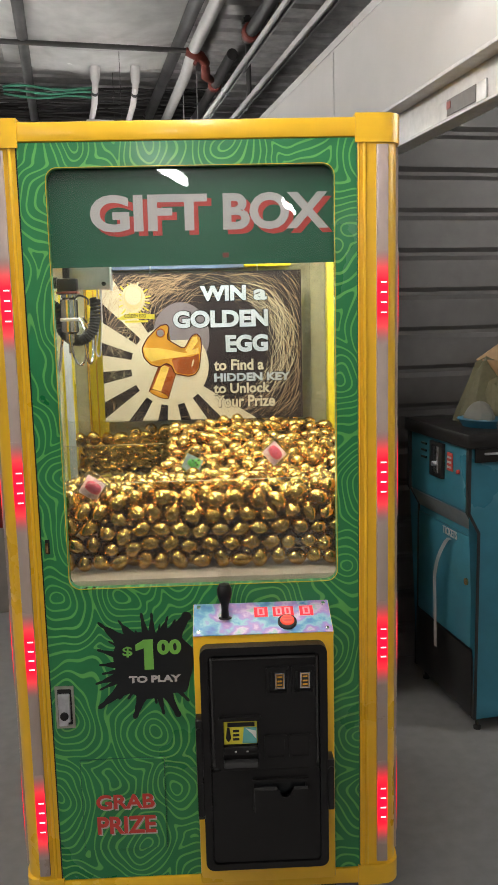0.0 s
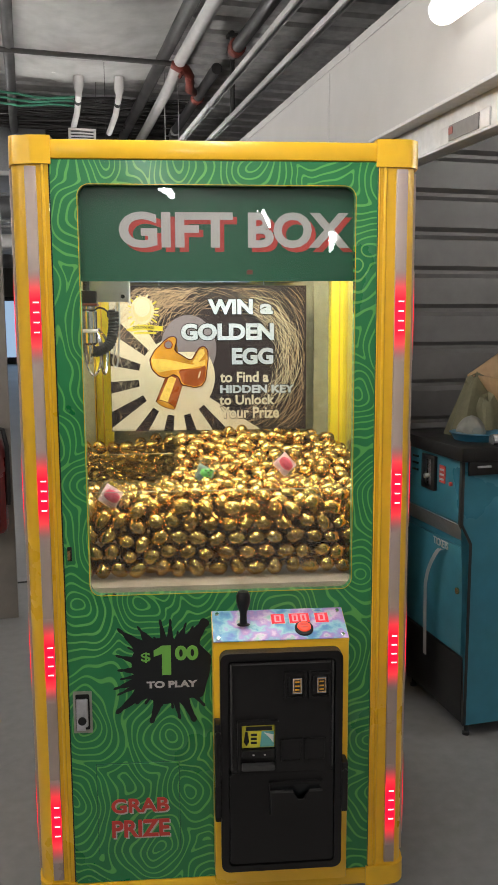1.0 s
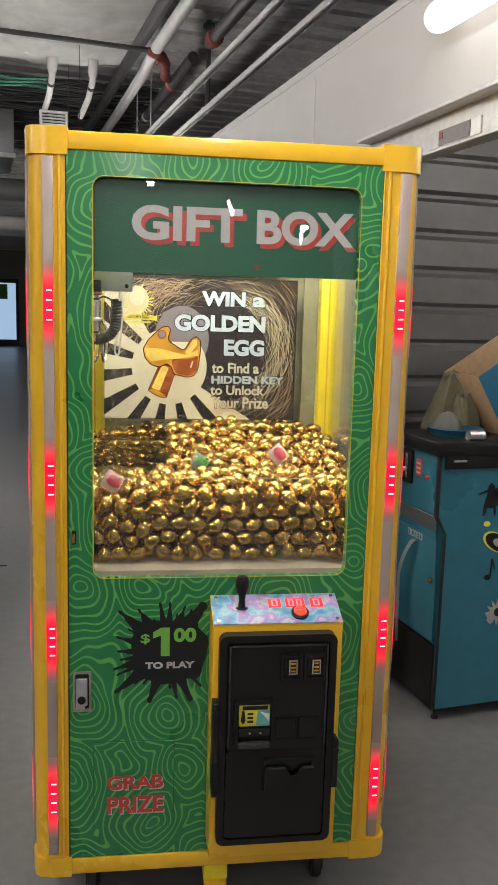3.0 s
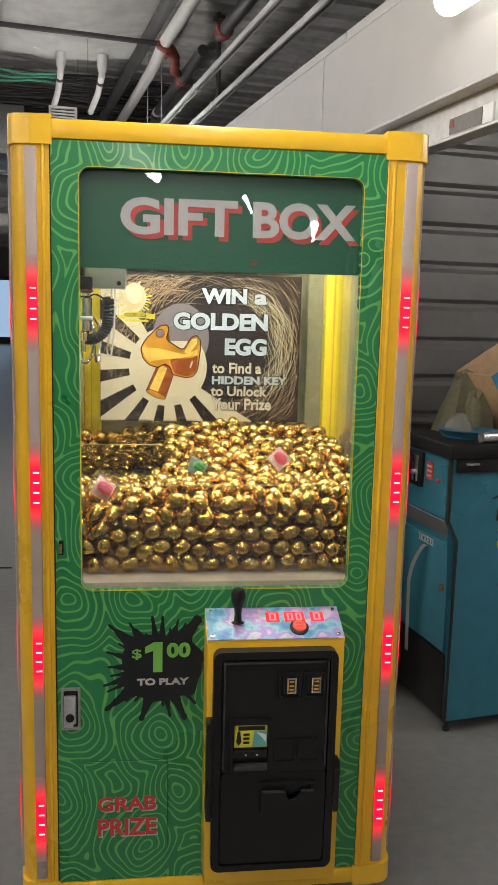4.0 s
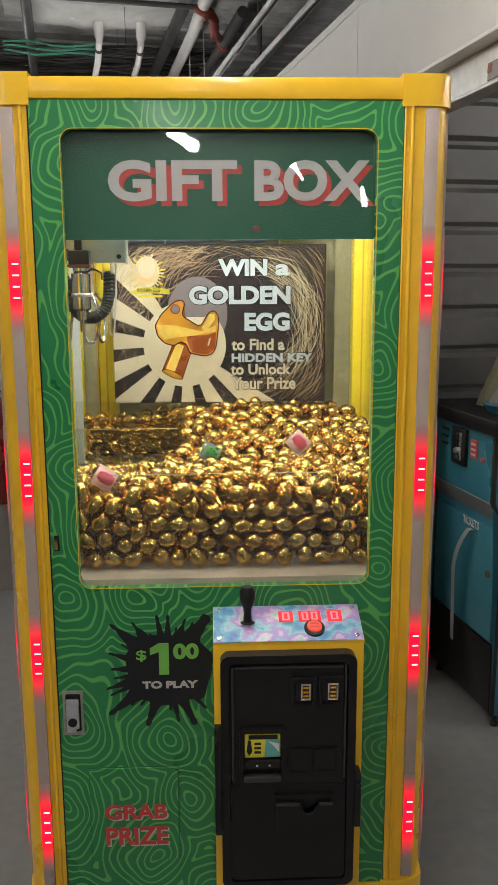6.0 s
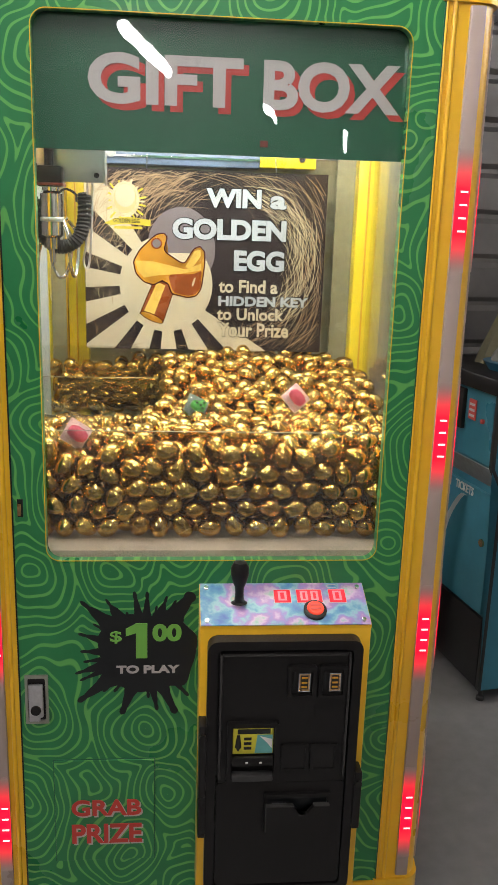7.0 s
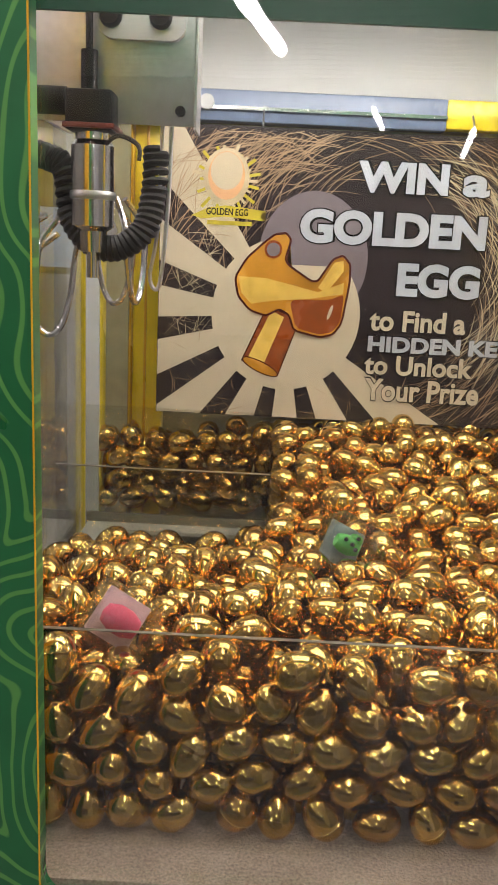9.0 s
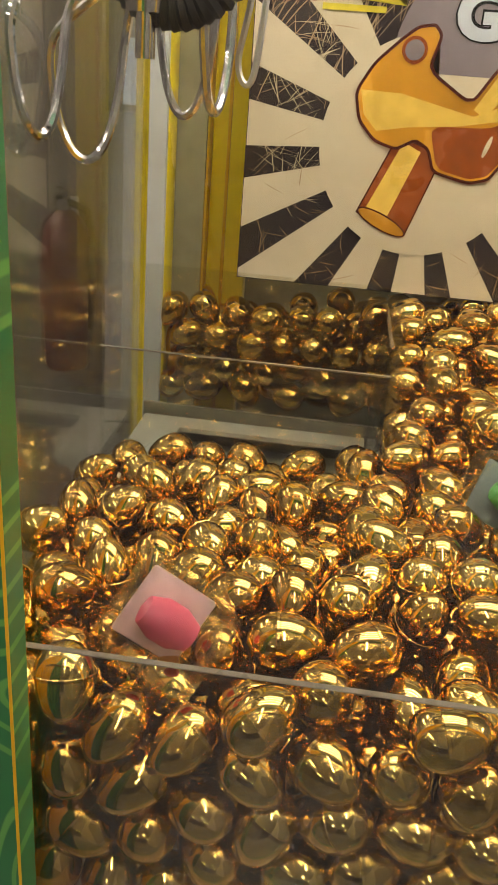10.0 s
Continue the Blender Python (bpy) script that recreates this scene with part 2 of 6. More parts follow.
def egg_gold(name):
    """Metallised plastic shells, a little different from egg to egg, with thin worn patches."""
    m = material(name, (0.70, 0.44, 0.115), 0.05, metal=1.0, vary=0.1, grain=40, big=12, rough_vary=0.025)
    nt = m.node_tree
    b = nt.nodes["Principled BSDF"]
    b.inputs["Coat Weight"].default_value, b.inputs["Coat Roughness"].default_value = 0.12, 0.02
    info = nt.nodes.new("ShaderNodeObjectInfo")
    geo = nt.nodes.new("ShaderNodeNewGeometry")
    add = nt.nodes.new("ShaderNodeMath")
    add.operation = "ADD"
    nt.links.new(info.outputs["Random"], add.inputs[0])
    nt.links.new(geo.outputs["Random Per Island"], add.inputs[1])
    fr = nt.nodes.new("ShaderNodeMath")
    fr.operation = "FRACT"
    nt.links.new(add.outputs[0], fr.inputs[0])
    ramp = nt.nodes.new("ShaderNodeValToRGB")
    ramp.color_ramp.elements[0].color = (0.55, 0.27, 0.07, 1)
    ramp.color_ramp.elements[1].color = (0.84, 0.61, 0.22, 1)
    e = ramp.color_ramp.elements.new(0.5)
    e.color = (0.72, 0.47, 0.13, 1)
    nt.links.new(fr.outputs[0], ramp.inputs[0])
    mx = nt.nodes.new("ShaderNodeMix")
    mx.data_type = "RGBA"
    mx.inputs["Factor"].default_value = 0.6
    base = b.inputs["Base Color"].links[0].from_socket
    nt.links.new(base, mx.inputs["A"])
    nt.links.new(ramp.outputs[0], mx.inputs["B"])
    nt.links.new(mx.outputs["Result"], b.inputs["Base Color"])
    return m


YELLOW = material("yellow_paint", (0.76, 0.43, 0.02), 0.3, vary=0.05, grain=30, coat=0.3, rough_vary=0.05)
YELLOW_IN = material("yellow_inner", (0.86, 0.68, 0.03), 0.35, vary=0.08)
GREEN = contour_vinyl("green_vinyl", (0.017, 0.165, 0.055), (0.11, 0.35, 0.085))
GREEN_PLAIN = material("green_sign", (0.006, 0.085, 0.042), 0.4, vary=0.06)
WHITE_PRINT = material("white_print", (0.46, 0.42, 0.415), 0.4, vary=0.05)
RED_PRINT = material("red_print", (0.50, 0.045, 0.035), 0.4, vary=0.08)
LIME_PRINT = material("lime_print", (0.16, 0.40, 0.07), 0.4, vary=0.05)
BLACK_PRINT = material("black_print", (0.006, 0.007, 0.008), 0.35, vary=0.1)
BLACK_PLASTIC = material("black_plastic", (0.006, 0.005, 0.005), 0.42, vary=0.2, bump=0.12, bump_scale=900)
BLACK_METAL = material("black_metal", (0.008, 0.007, 0.007), 0.38, vary=0.2, bump=0.05, bump_scale=500)
BLACK_RUBBER = material("black_rubber", (0.012, 0.012, 0.012), 0.6, vary=0.2)
for m in (BLACK_PLASTIC, BLACK_METAL):
    m.node_tree.nodes["Principled BSDF"].inputs["Specular IOR Level"].default_value = 0.36
DARK_GREY = material("dark_grey_plastic", (0.035, 0.034, 0.034), 0.4, vary=0.2)
WORN_EDGE = material("worn_black_edge", (0.03, 0.028, 0.027), 0.45, vary=0.6, grain=90)
CHROME = material("chrome", (0.78, 0.78, 0.80), 0.14, metal=1, vary=0.08)
LATCH = material("dull_latch_plate", (0.30, 0.29, 0.25), 0.45, metal=0.5, vary=0.2)
STEEL = material("brushed_steel", (0.66, 0.65, 0.67), 0.42, metal=1, vary=0.12, grain=150)
GOLD = egg_gold("gold_egg_shell")
BRASS = material("brass_plate", (0.75, 0.45, 0.2), 0.25, metal=1, vary=0.25, grain=250)
PANE = glass("window_glass", (0.90, 0.90, 0.88), 0.85, haze=0.08)
# haze here adds the veil of the bright room mirrored in the front pane
FRONT_PANE = glass("veiled_window_glass", (0.97, 0.985, 0.975), 0.5, 0.0, 0.016, 0.07)
FROSTED = glass("cloudy_shell", (0.93, 0.93, 0.92), 0.9, 0.15)
ACRYLIC = glass("clear_acrylic", (0.95, 0.955, 0.93), 0.5, face_on=0.05)
GUARD = glass("clear_guard", (0.96, 0.965, 0.945), 0.4, face_on=0.016)
GRIT = material("speckled_foam", (0.40, 0.325, 0.25), 0.9, vary=0.5, grain=380, bump=0.6, bump_scale=380, big=8)
WHITE_PANEL = material("white_panel", (0.50, 0.53, 0.53), 0.5, vary=0.05)
OLIVE_PANEL = material("olive_back_panel", (0.34, 0.33, 0.22), 0.25, vary=0.15, coat=0.4)
BLUE_BAR = material("blue_grey_rail", (0.16, 0.22, 0.34), 0.35, vary=0.12)
DYE = tie_dye("tie_dye_print")
STRIP = material("frosted_strip", (0.36, 0.28, 0.25), 0.35, vary=0.08, grain=15)


def led_light(name, color, power):
    """A frosted length that glows most in its middle and fades to its ends."""
    m = bpy.data.materials.new(name)
    m.use_nodes = True
    nt = m.node_tree
    b = nt.nodes["Principled BSDF"]
    b.inputs["Base Color"].default_value = (0.36, 0.27, 0.24, 1)
    b.inputs["Roughness"].default_value = 0.4
    b.inputs["Emission Color"].default_value = (*color, 1)
    tc, sep = nt.nodes.new("ShaderNodeTexCoord"), nt.nodes.new("ShaderNodeSeparateXYZ")
    nt.links.new(tc.outputs["Generated"], sep.inputs[0])
    fade = nt.nodes.new("ShaderNodeMath")
    fade.operation = "PINGPONG"
    fade.inputs[1].default_value = 0.5
    nt.links.new(sep.outputs["Z"], fade.inputs[0])
    half = nt.nodes.new("ShaderNodeMath")
    half.operation, half.use_clamp = "MULTIPLY", True
    half.inputs[1].default_value = 3.2
    mr = nt.nodes.new("ShaderNodeMapRange")
    mr.interpolation_type = "SMOOTHSTEP"
    mr.inputs["From Min"].default_value, mr.inputs["From Max"].default_value = 0.0, 0.46
    mr.inputs["To Min"].default_value, mr.inputs["To Max"].default_value = 0.0, power
    nt.links.new(fade.outputs[0], mr.inputs["Value"])
    nt.links.new(mr.outputs[0], b.inputs["Emission Strength"])
    # base colour also goes dark red in the middle, painting in a deeper glow
    lens = nt.nodes.new("ShaderNodeMix")
    lens.data_type = "RGBA"
    lens.inputs["A"].default_value, lens.inputs["B"].default_value = (0.36, 0.28, 0.25, 1), (0.10, 0.006, 0.008, 1)
    nt.links.new(fade.outputs[0], half.inputs[0])
    nt.links.new(half.outputs[0], lens.inputs["Factor"])
    nt.links.new(lens.outputs["Result"], b.inputs["Base Color"])
    return m


LED_RED = led_light("red_led_length", (1.0, 0.0, 0.02), LED_POWER * 1.5)
RED_CORE = glowing("red_led_core", (1.0, 0.40, 0.36), LED_POWER * 2.0)
DISPLAY = glowing("display_window", (0.65, 0.006, 0.025), 0.2)
DIGIT = glowing("display_digit", (1.0, 0.12, 0.14), 0.9)
BUTTON = glowing("button_cap", (0.75, 0.05, 0.02), 0.25)
CREAM = material("cream_print", (0.60, 0.53, 0.39), 0.22, vary=0.06)
POSTER_DARK = material("poster_dark", (0.03, 0.022, 0.024), 0.2, vary=0.35, grain=18)
POSTER_GREY = material("poster_grey", (0.20, 0.17, 0.19), 0.22, vary=0.1)
POSTER_WHITE = material("poster_white", (0.44, 0.48, 0.54), 0.25, vary=0.05)
POSTER_INK = material("poster_ink", (0.01, 0.01, 0.012), 0.25, vary=0.1)
STRAW = material("straw_print", (0.36, 0.24, 0.14), 0.3, vary=0.3, grain=40)
STRAW_PALE = material("pale_straw_print", (0.55, 0.46, 0.30), 0.3, vary=0.2, grain=40)
KEY_GOLD = material("key_gold_print", (0.58, 0.27, 0.025), 0.25, vary=0.4, grain=8, big=14)
KEY_LIGHT = material("key_light_print", (0.72, 0.48, 0.10), 0.25, vary=0.2, big=14)
KEY_BROWN = material("key_brown_print", (0.28, 0.065, 0.012), 0.25, vary=0.25, big=14)
KEY_LINE = material("key_outline_print", (0.09, 0.018, 0.01), 0.25, vary=0.1)
PEACH = material("peach_print", (0.75, 0.42, 0.22), 0.25, vary=0.06, big=5)
SUN_YELLOW = material("sunburst_print", (0.60, 0.50, 0.05), 0.25, vary=0.2)
CUBE_DARK = material("dark_cube_card", (0.16, 0.21, 0.20), 0.5, vary=0.15, grain=120)
PINK_CARD = material("pink_card", (0.68, 0.48, 0.48), 0.5, vary=0.2, grain=90)
PINK = material("pink_plush", (0.66, 0.10, 0.16), 0.7, vary=0.15, grain=300)
TOY_GREEN = material("green_toy", (0.07, 0.36, 0.07), 0.45, vary=0.15)
PALE_CARD = material("pale_card", (0.7, 0.66, 0.62), 0.6, vary=0.1)
LABEL_YELLOW = material("label_yellow", (0.68, 0.60, 0.05), 0.4, vary=0.05)
LABEL_TEAL = material("label_teal", (0.12, 0.36, 0.34), 0.4, vary=0.1)
FLOOR = material("sealed_concrete", (0.17, 0.165, 0.165), 0.32, vary=0.16, grain=22, bump=0.04, bump_scale=30, big=0.9, rough_vary=0.03)
WALL_WHITE = material("white_wall_panel", (0.42, 0.405, 0.395), 0.5, vary=0.04, grain=9, big=0.8)
WALL_BROWN = material("grey_brown_wall", (0.21, 0.185, 0.165), 0.5, vary=0.15, grain=14, big=1.2)
ZINC = material("zinc_channel", (0.50, 0.49, 0.48), 0.42, metal=0.25, vary=0.12, grain=40)
DARK_PRINT = material("faded_dark_print", (0.12, 0.11, 0.105), 0.5, vary=0.2)
GALV = material("galvanised_beam", (0.50, 0.49, 0.48), 0.4, metal=0.35, vary=0.15, grain=40)
RIBBED = material("ribbed_steel", (0.125, 0.118, 0.116), 0.45, metal=0.3, vary=0.12, grain=20)
DECK = material("dark_deck", (0.42, 0.405, 0.40), 0.6, vary=0.25, grain=12)
TAPE = material("seam_tape", (0.78, 0.76, 0.75), 0.12, vary=0.08, coat=0.6)
SHEET = material("vinyl_sheet", (0.88, 0.865, 0.85), 0.18, vary=0.1, grain=12, bump=0.25, bump_scale=14, coat=0.5)
PIPE_WHITE = material("white_pipe", (0.50, 0.48, 0.47), 0.4, vary=0.12, grain=12)
PIPE_DARK = material("dark_pipe", (0.042, 0.039, 0.039), 0.4, vary=0.25)
PIPE_RED = material("red_fitting", (0.17, 0.035, 0.025), 0.45, vary=0.3)
CABLE = material("cable_sheath", (0.045, 0.042, 0.042), 0.5, vary=0.4, grain=7)
CABLE_GREEN = material("green_cable", (0.03, 0.16, 0.10), 0.5, vary=0.2)
TUBE = glowing("tube_lens", (1.0, 0.97, 0.94), TUBE_POWER)
WALL_TUBE = glowing("wide_tube_lens", (1.0, 0.97, 0.94), TUBE_POWER * 0.034)
CAB_TUBE = glowing("cabinet_tube", (1.0, 0.95, 0.85), CABINET_POWER)
BLUE_PAINT = material("blue_laminate", (0.030, 0.150, 0.215), 0.38, vary=0.14, grain=14, big=2, bump=0.03, bump_scale=60)
CARD = material("cardboard", (0.38, 0.24, 0.13), 0.75, vary=0.15, grain=40)
CLOTH = material("olive_cloth", (0.13, 0.12, 0.072), 0.85, vary=0.14, grain=60, bump=0.3, bump_scale=120)
BLUE_TUB = material("blue_plastic", (0.02, 0.11, 0.19), 0.35, vary=0.1)
BAG = material("pale_plastic_bag", (0.13, 0.125, 0.11), 0.5, vary=0.2, grain=20, bump=0.4, bump_scale=40)
RED_PAINT = material("red_enamel", (0.15, 0.010, 0.010), 0.3, vary=0.12, coat=0.4)
DAYLIGHT = glowing("bright_window", (0.50, 0.70, 1.0), 0.42)
DARK_FRAME = material("dark_frame", (0.02, 0.02, 0.024), 0.5, vary=0.2)
GREY_DUCT = material("grey_duct", (0.24, 0.24, 0.25), 0.4, metal=0.4, vary=0.15)
GREY_LINING = material("grey_lining", (0.17, 0.16, 0.12), 0.4, vary=0.1)
CHUTE_RIM = material("worn_chute_rim", (0.33, 0.33, 0.28), 0.5, vary=0.15, grain=30)
BRONZE = material("bronze_bed", (0.20, 0.11, 0.03), 0.4, metal=0.6, vary=0.4, grain=30)
EDGE = material("acrylic_edge", (0.16, 0.14, 0.11), 0.3, vary=0.1)
# ---------------- the building ----------------
structure("floor", box(-6, 6, -12, 31, -0.1, 0), FLOOR, "grey sealed concrete floor with faint shine", "floor")

# white wall over a wide door opening, and the plain wall past it
structure("wall_right_upper", box(0.86, 0.98, -12, 1.128, 2.086, 2.52), WALL_WHITE, "white wall panel over the wide opening", "wall")
structure("wall_right_far", box(0.86, 0.90, 1.128, 9.0, 0, 2.52), WALL_WHITE, "white painted corridor wall", "wall")
structure("wall_right_near", box(0.86, 0.98, -12, -1.6, 0, 2.086), WALL_WHITE, "white painted corridor wall", "wall")
bm = None
for v in (1.69, 3.4, 5.0):
    bm = box(0.857, 0.8595, v - 0.003, v + 0.003, 2.10, 2.475, bm=bm)
bm = box(0.857, 0.8595, -12, 9, 2.484, 2.489, bm=bm)
bm = box(0.857, 0.8595, 1.462, 1.466, 2.489, 2.52, bm=bm)
structure("trim_wall_seam", bm, GALV, "thin grey seams between white wall panels", "trim")
beam = thing("header_beam", (0.86, 0, 1.963), "galvanised steel header of a wide door opening", "header beam", bld=True)
part("beam", box(0.845, 0.91, -1.6, 1.1, 1.968, 2.083, 0.006), GALV, beam)
part("beam_lip", box(0.790, 0.86, -1.6, 1.1, 2.070, 2.082, 0.003), GALV, beam)
part("lower_lip", box(0.83, 0.86, -1.6, 1.1, 1.962, 1.972, 0.003), GALV, beam)
part("sign_plate", box(0.838, 0.846, 0.38, 0.66, 1.975, 2.025, 0.002), GALV, beam, "pale plate with a dark printed block")
part("printed_block", box(0.835, 0.8385, 0.43, 0.60, 1.978, 2.022), DARK_PRINT, beam)
part("red_mark", box(0.833, 0.8355, 0.576, 0.598, 1.996, 2.016), PIPE_RED, beam)
structure("trim_jamb", box(0.85, 0.898, 1.10, 1.127, 0, 1.962, 0.004), BLACK_METAL, "black steel jamb of the opening", "trim")


def ribbed(u0, u1, v, z1, pitch=0.152):
    """A sheet with long level ribs."""
    prof, z = [], 0.0
    while z < z1:
        prof += [(0.0, z), (0.0, z + pitch - 0.048), (0.017, z + pitch - 0.030), (0.017, z + pitch - 0.016)]
        z += pitch
    bm = bmesh.new()
    a = [bm.verts.new((u0, v + d, h)) for d, h in prof]
    b = [bm.verts.new((u1, v + d, h)) for d, h in prof]
    c = [bm.verts.new((u0, v + 0.05, h)) for d, h in prof]
    e = [bm.verts.new((u1, v + 0.05, h)) for d, h in prof]
    for k in range(len(prof) - 1):
        bm.faces.new((a[k], b[k], b[k + 1], a[k + 1]))
        bm.faces.new((c[k], c[k + 1], e[k + 1], e[k]))
    return bm


structure("wall_recess_ribbed", ribbed(0.905, 4.0, 1.37, 2.5), RIBBED, "grey steel wall with level ribs", "wall")
structure("wall_recess_back", box(4.0, 4.1, -1.7, 1.42, 0, 2.5), WALL_WHITE, "plain wall of the side room", "wall")
structure("wall_recess_side", box(0.98, 4.0, -1.72, -1.6, 0, 2.5), WALL_WHITE, "plain wall of the side room", "wall")
structure("ceiling_recess", box(0.985, 4.1, -1.6, 1.37, 2.5, 2.55), DECK, "dark ceiling of the side room", "ceiling")

# ceiling deck with ribs across the corridor
bm = bmesh.new()
prof, v = [], -12.0
while v < 31.0:
    prof += [(v, 3.74), (v + 0.20, 3.74), (v + 0.225, 3.785), (v + 0.275, 3.785)]
    v += 0.30
lo = [bm.verts.new((-6, a, z)) for a, z in prof]
hi = [bm.verts.new((6, a, z)) for a, z in prof]
for k in range(len(prof) - 1):
    bm.faces.new((lo[k], hi[k], hi[k + 1], lo[k + 1]))
box(-6, 6, -12, 31, 3.80, 3.85, bm=bm)
structure("ceiling", bm, DECK, "grey ribbed steel deck", "ceiling")
structure("wall_left_return", box(-1.6, -0.50, 2.4, 2.5, 0, 2.3), WALL_BROWN, "grey-brown wall end beside the corridor", "wall")
# unseen walls added to close the room; brown ones dim what the eggs mirror
structure("wall_behind", box(-6, 6, -12.1, -12, 0, 3.8), WALL_BROWN, "unseen plain wall added at the near end", "wall")
structure("wall_side_far_left", box(-6.1, -6, -12, 31, 0, 3.8), WALL_BROWN, "unseen plain side wall, added to close the place", "wall")
structure("wall_side_far_right", box(6, 6.1, -12, 31, 0, 3.8), WALL_WHITE, "unseen plain side wall, added to close the place", "wall")
structure("wall_far", box(-6, 6, 31, 31.1, 0, 3.8), GREY_LINING, "dark wall at the far end", "wall")
win = thing("window_1", (0, 30.9, 0), "dark framed glass door and window, bright outside", "window", bld=True, kind="structure")
for a, b in ((-2.8, -1.5), (-1.3, 0.05), (0.15, 0.82)):
    part("pane", box(a, b, 30.9, 30.95, 0.25, 2.35), DAYLIGHT, win, smooth=False)
    part("window_frame", ring_panel(square_loop(a - 0.1, b + 0.1, 0.05, 2.5), square_loop(a, b, 0.25, 2.35), 30.86, 30.99), DARK_FRAME, win, smooth=False)
part("notice", box(0.18, 0.52, 30.84, 30.88, 1.75, 2.3), TOY_GREEN, win, "green framed notice")


def ceiling_lamp(u, v0, v1, z, label, f=1.0):
    lamp = thing("strip_light", (u, v0, z), label, "ceiling light", "strip lights", bld=True)
    pts = [(u, v0 + 0.005, z), (u, v0 + 0.02, z), (u, v0 + 0.04, z), (u, v1 - 0.04, z), (u, v1 - 0.02, z), (u, v1 - 0.005, z)]
    part("lens", sweep(pts, [0.026 * f, 0.038 * f, 0.044 * f, 0.044 * f, 0.038 * f, 0.026 * f], 18), TUBE if f < 1 else WALL_TUBE, lamp, "glowing white lens")
    part("housing", box(u - 0.012, u + 0.012, v0 + 0.06, v1 - 0.06, z + 0.043 * f, z + 0.045 * f + 0.03, 0.006), WALL_WHITE, lamp)
    return lamp


lamp = ceiling_lamp(0.78, -0.85, 0.585, 2.325, "white strip light glowing close to the white wall")
part("bracket", box(0.80, 0.859, -0.2, -0.1, 2.385, 2.41), GALV, lamp)
# first two mirror in the glass; most others are added unseen as fill
for u, v0, v1, z in ((-0.70, -3.17, -2.12, 2.2), (0.24, -6.6, -5.2, 2.17), (-2.4, -1.6, -0.2, 2.75), (-2.4, 1.4, 2.8, 2.75), (-4.2, -1.6, -0.2, 2.75), (-3.7, -5.0, -3.6, 2.75), (-0.6, -9.5, -8.1, 2.75), (0.25, 4.7, 6.1, 2.45), (-1.6, 8.0, 9.4, 2.8), (-1.6, 12.0, 13.4, 2.8), (-1.6, 17.0, 18.4, 2.8), (-1.6, 23, 24.4, 2.8), (2.6, -0.9, 0.5, 2.36), (-0.12, -1.2, 0.2, 2.42), (-1.35, 1.5, 2.9, 2.55), (-1.35, 3.4, 4.8, 2.55)):
    lamp = ceiling_lamp(u, v0, v1, z, "out-of-view white strip light under the ceiling, mostly added as fill", 0.62)
    for v in (v0 + 0.3, v1 - 0.3):
        part("hanger", rod((u, v, z + 0.05), (u, v, 3.75 if u < 2 else 2.51), 0.002, 6), PIPE_DARK, lamp)

# wrapped insulation between the pipes
NU, NV = 24, 44


def sag(i, j):
    """A point of the sagging vinyl face."""
    return (-0.58 + 1.055 * i / NU, 0.5 + 3.62 * j / NV,
            3.10 - 0.06 * math.sin(math.pi * i / NU) - 0.02 * abs(math.sin(3.2 * j / NV * math.pi)) + 0.012 * noise.noise(Vector((i * 0.5, j * 0.35, 3))))


def sheet_part(name, j0, j1, steps, drop, thick, mat, label=""):
    bm = bmesh.new()
    g = []
    for i in range(NU + 1):
        g.append([])
        for k in range(steps + 1):
            x, y, z = sag(i, j0 + (j1 - j0) * k / steps)
            g[i].append(bm.verts.new((x, y, z - drop)))
    for i in range(NU):
        for k in range(steps):
            bm.faces.new((g[i][k], g[i + 1][k], g[i + 1][k + 1], g[i][k + 1]))
    bmesh.ops.solidify(bm, geom=bm.faces[:], thickness=thick)
    return part(name, bm, mat, insul, label)


insul = thing("wrapped_insulation", (0, 2.3, 3.05), "shiny white vinyl-faced insulation under the ceiling", "insulation", high=True)
sheet_part("facing", 0, NV, NV, 0.0, 0.03, SHEET)
for j in (11.2, 24.6, 37.5):
    sheet_part("seam_tape", j, j + 0.7, 2, 0.004, 0.003, TAPE, "glossy seam tape")


def pipe(name, label, mat, pts, r, group="ceiling pipes", collars=()):
    p = thing(name, pts[0], label, "pipe", group, high=True)
    part("run", sweep(pts, r, 14), mat, p)
    for v, cm, cr in collars:
        a = Vector(pts[0]).lerp(Vector(pts[-1]), (v - pts[0][1]) / (pts[-1][1] - pts[0][1]))
        d = (Vector(pts[-1]) - Vector(pts[0])).normalized() * 0.03
        part("coupling", sweep([a - d, a - d * 0.8, a + d * 0.8, a + d], [cr * 0.85, cr, cr, cr * 0.85], 14), cm, p, "rust-red coupling")
    return p


pipe("white_pipe", "white painted pipe running under the ceiling", PIPE_WHITE, [(0.545, -4, 3.0), (0.545, 3.5, 3.0), (0.565, 3.95, 2.99), (0.585, 5.2, 2.99), (0.60, 9, 2.98)], 0.036)
pipe("dark_pipe", "dark steel pipe beside the insulation", PIPE_DARK, [(0.47, -4, 3.06), (0.47, 9, 3.06)], 0.038)
pipe("dark_pipe", "dark steel pipe beside the insulation", PIPE_DARK, [(-0.44, -4, 3.03), (-0.44, 9, 3.03)], 0.032)
pipe("sprinkler_pipe", "dark sprinkler pipe with red grooved couplings", PIPE_DARK, [(0.79, 3.5, 3.0), (0.81, 5.2, 2.98)], 0.034, collars=((4.15, PIPE_RED, 0.044), (5.1, PIPE_WHITE, 0.038)))
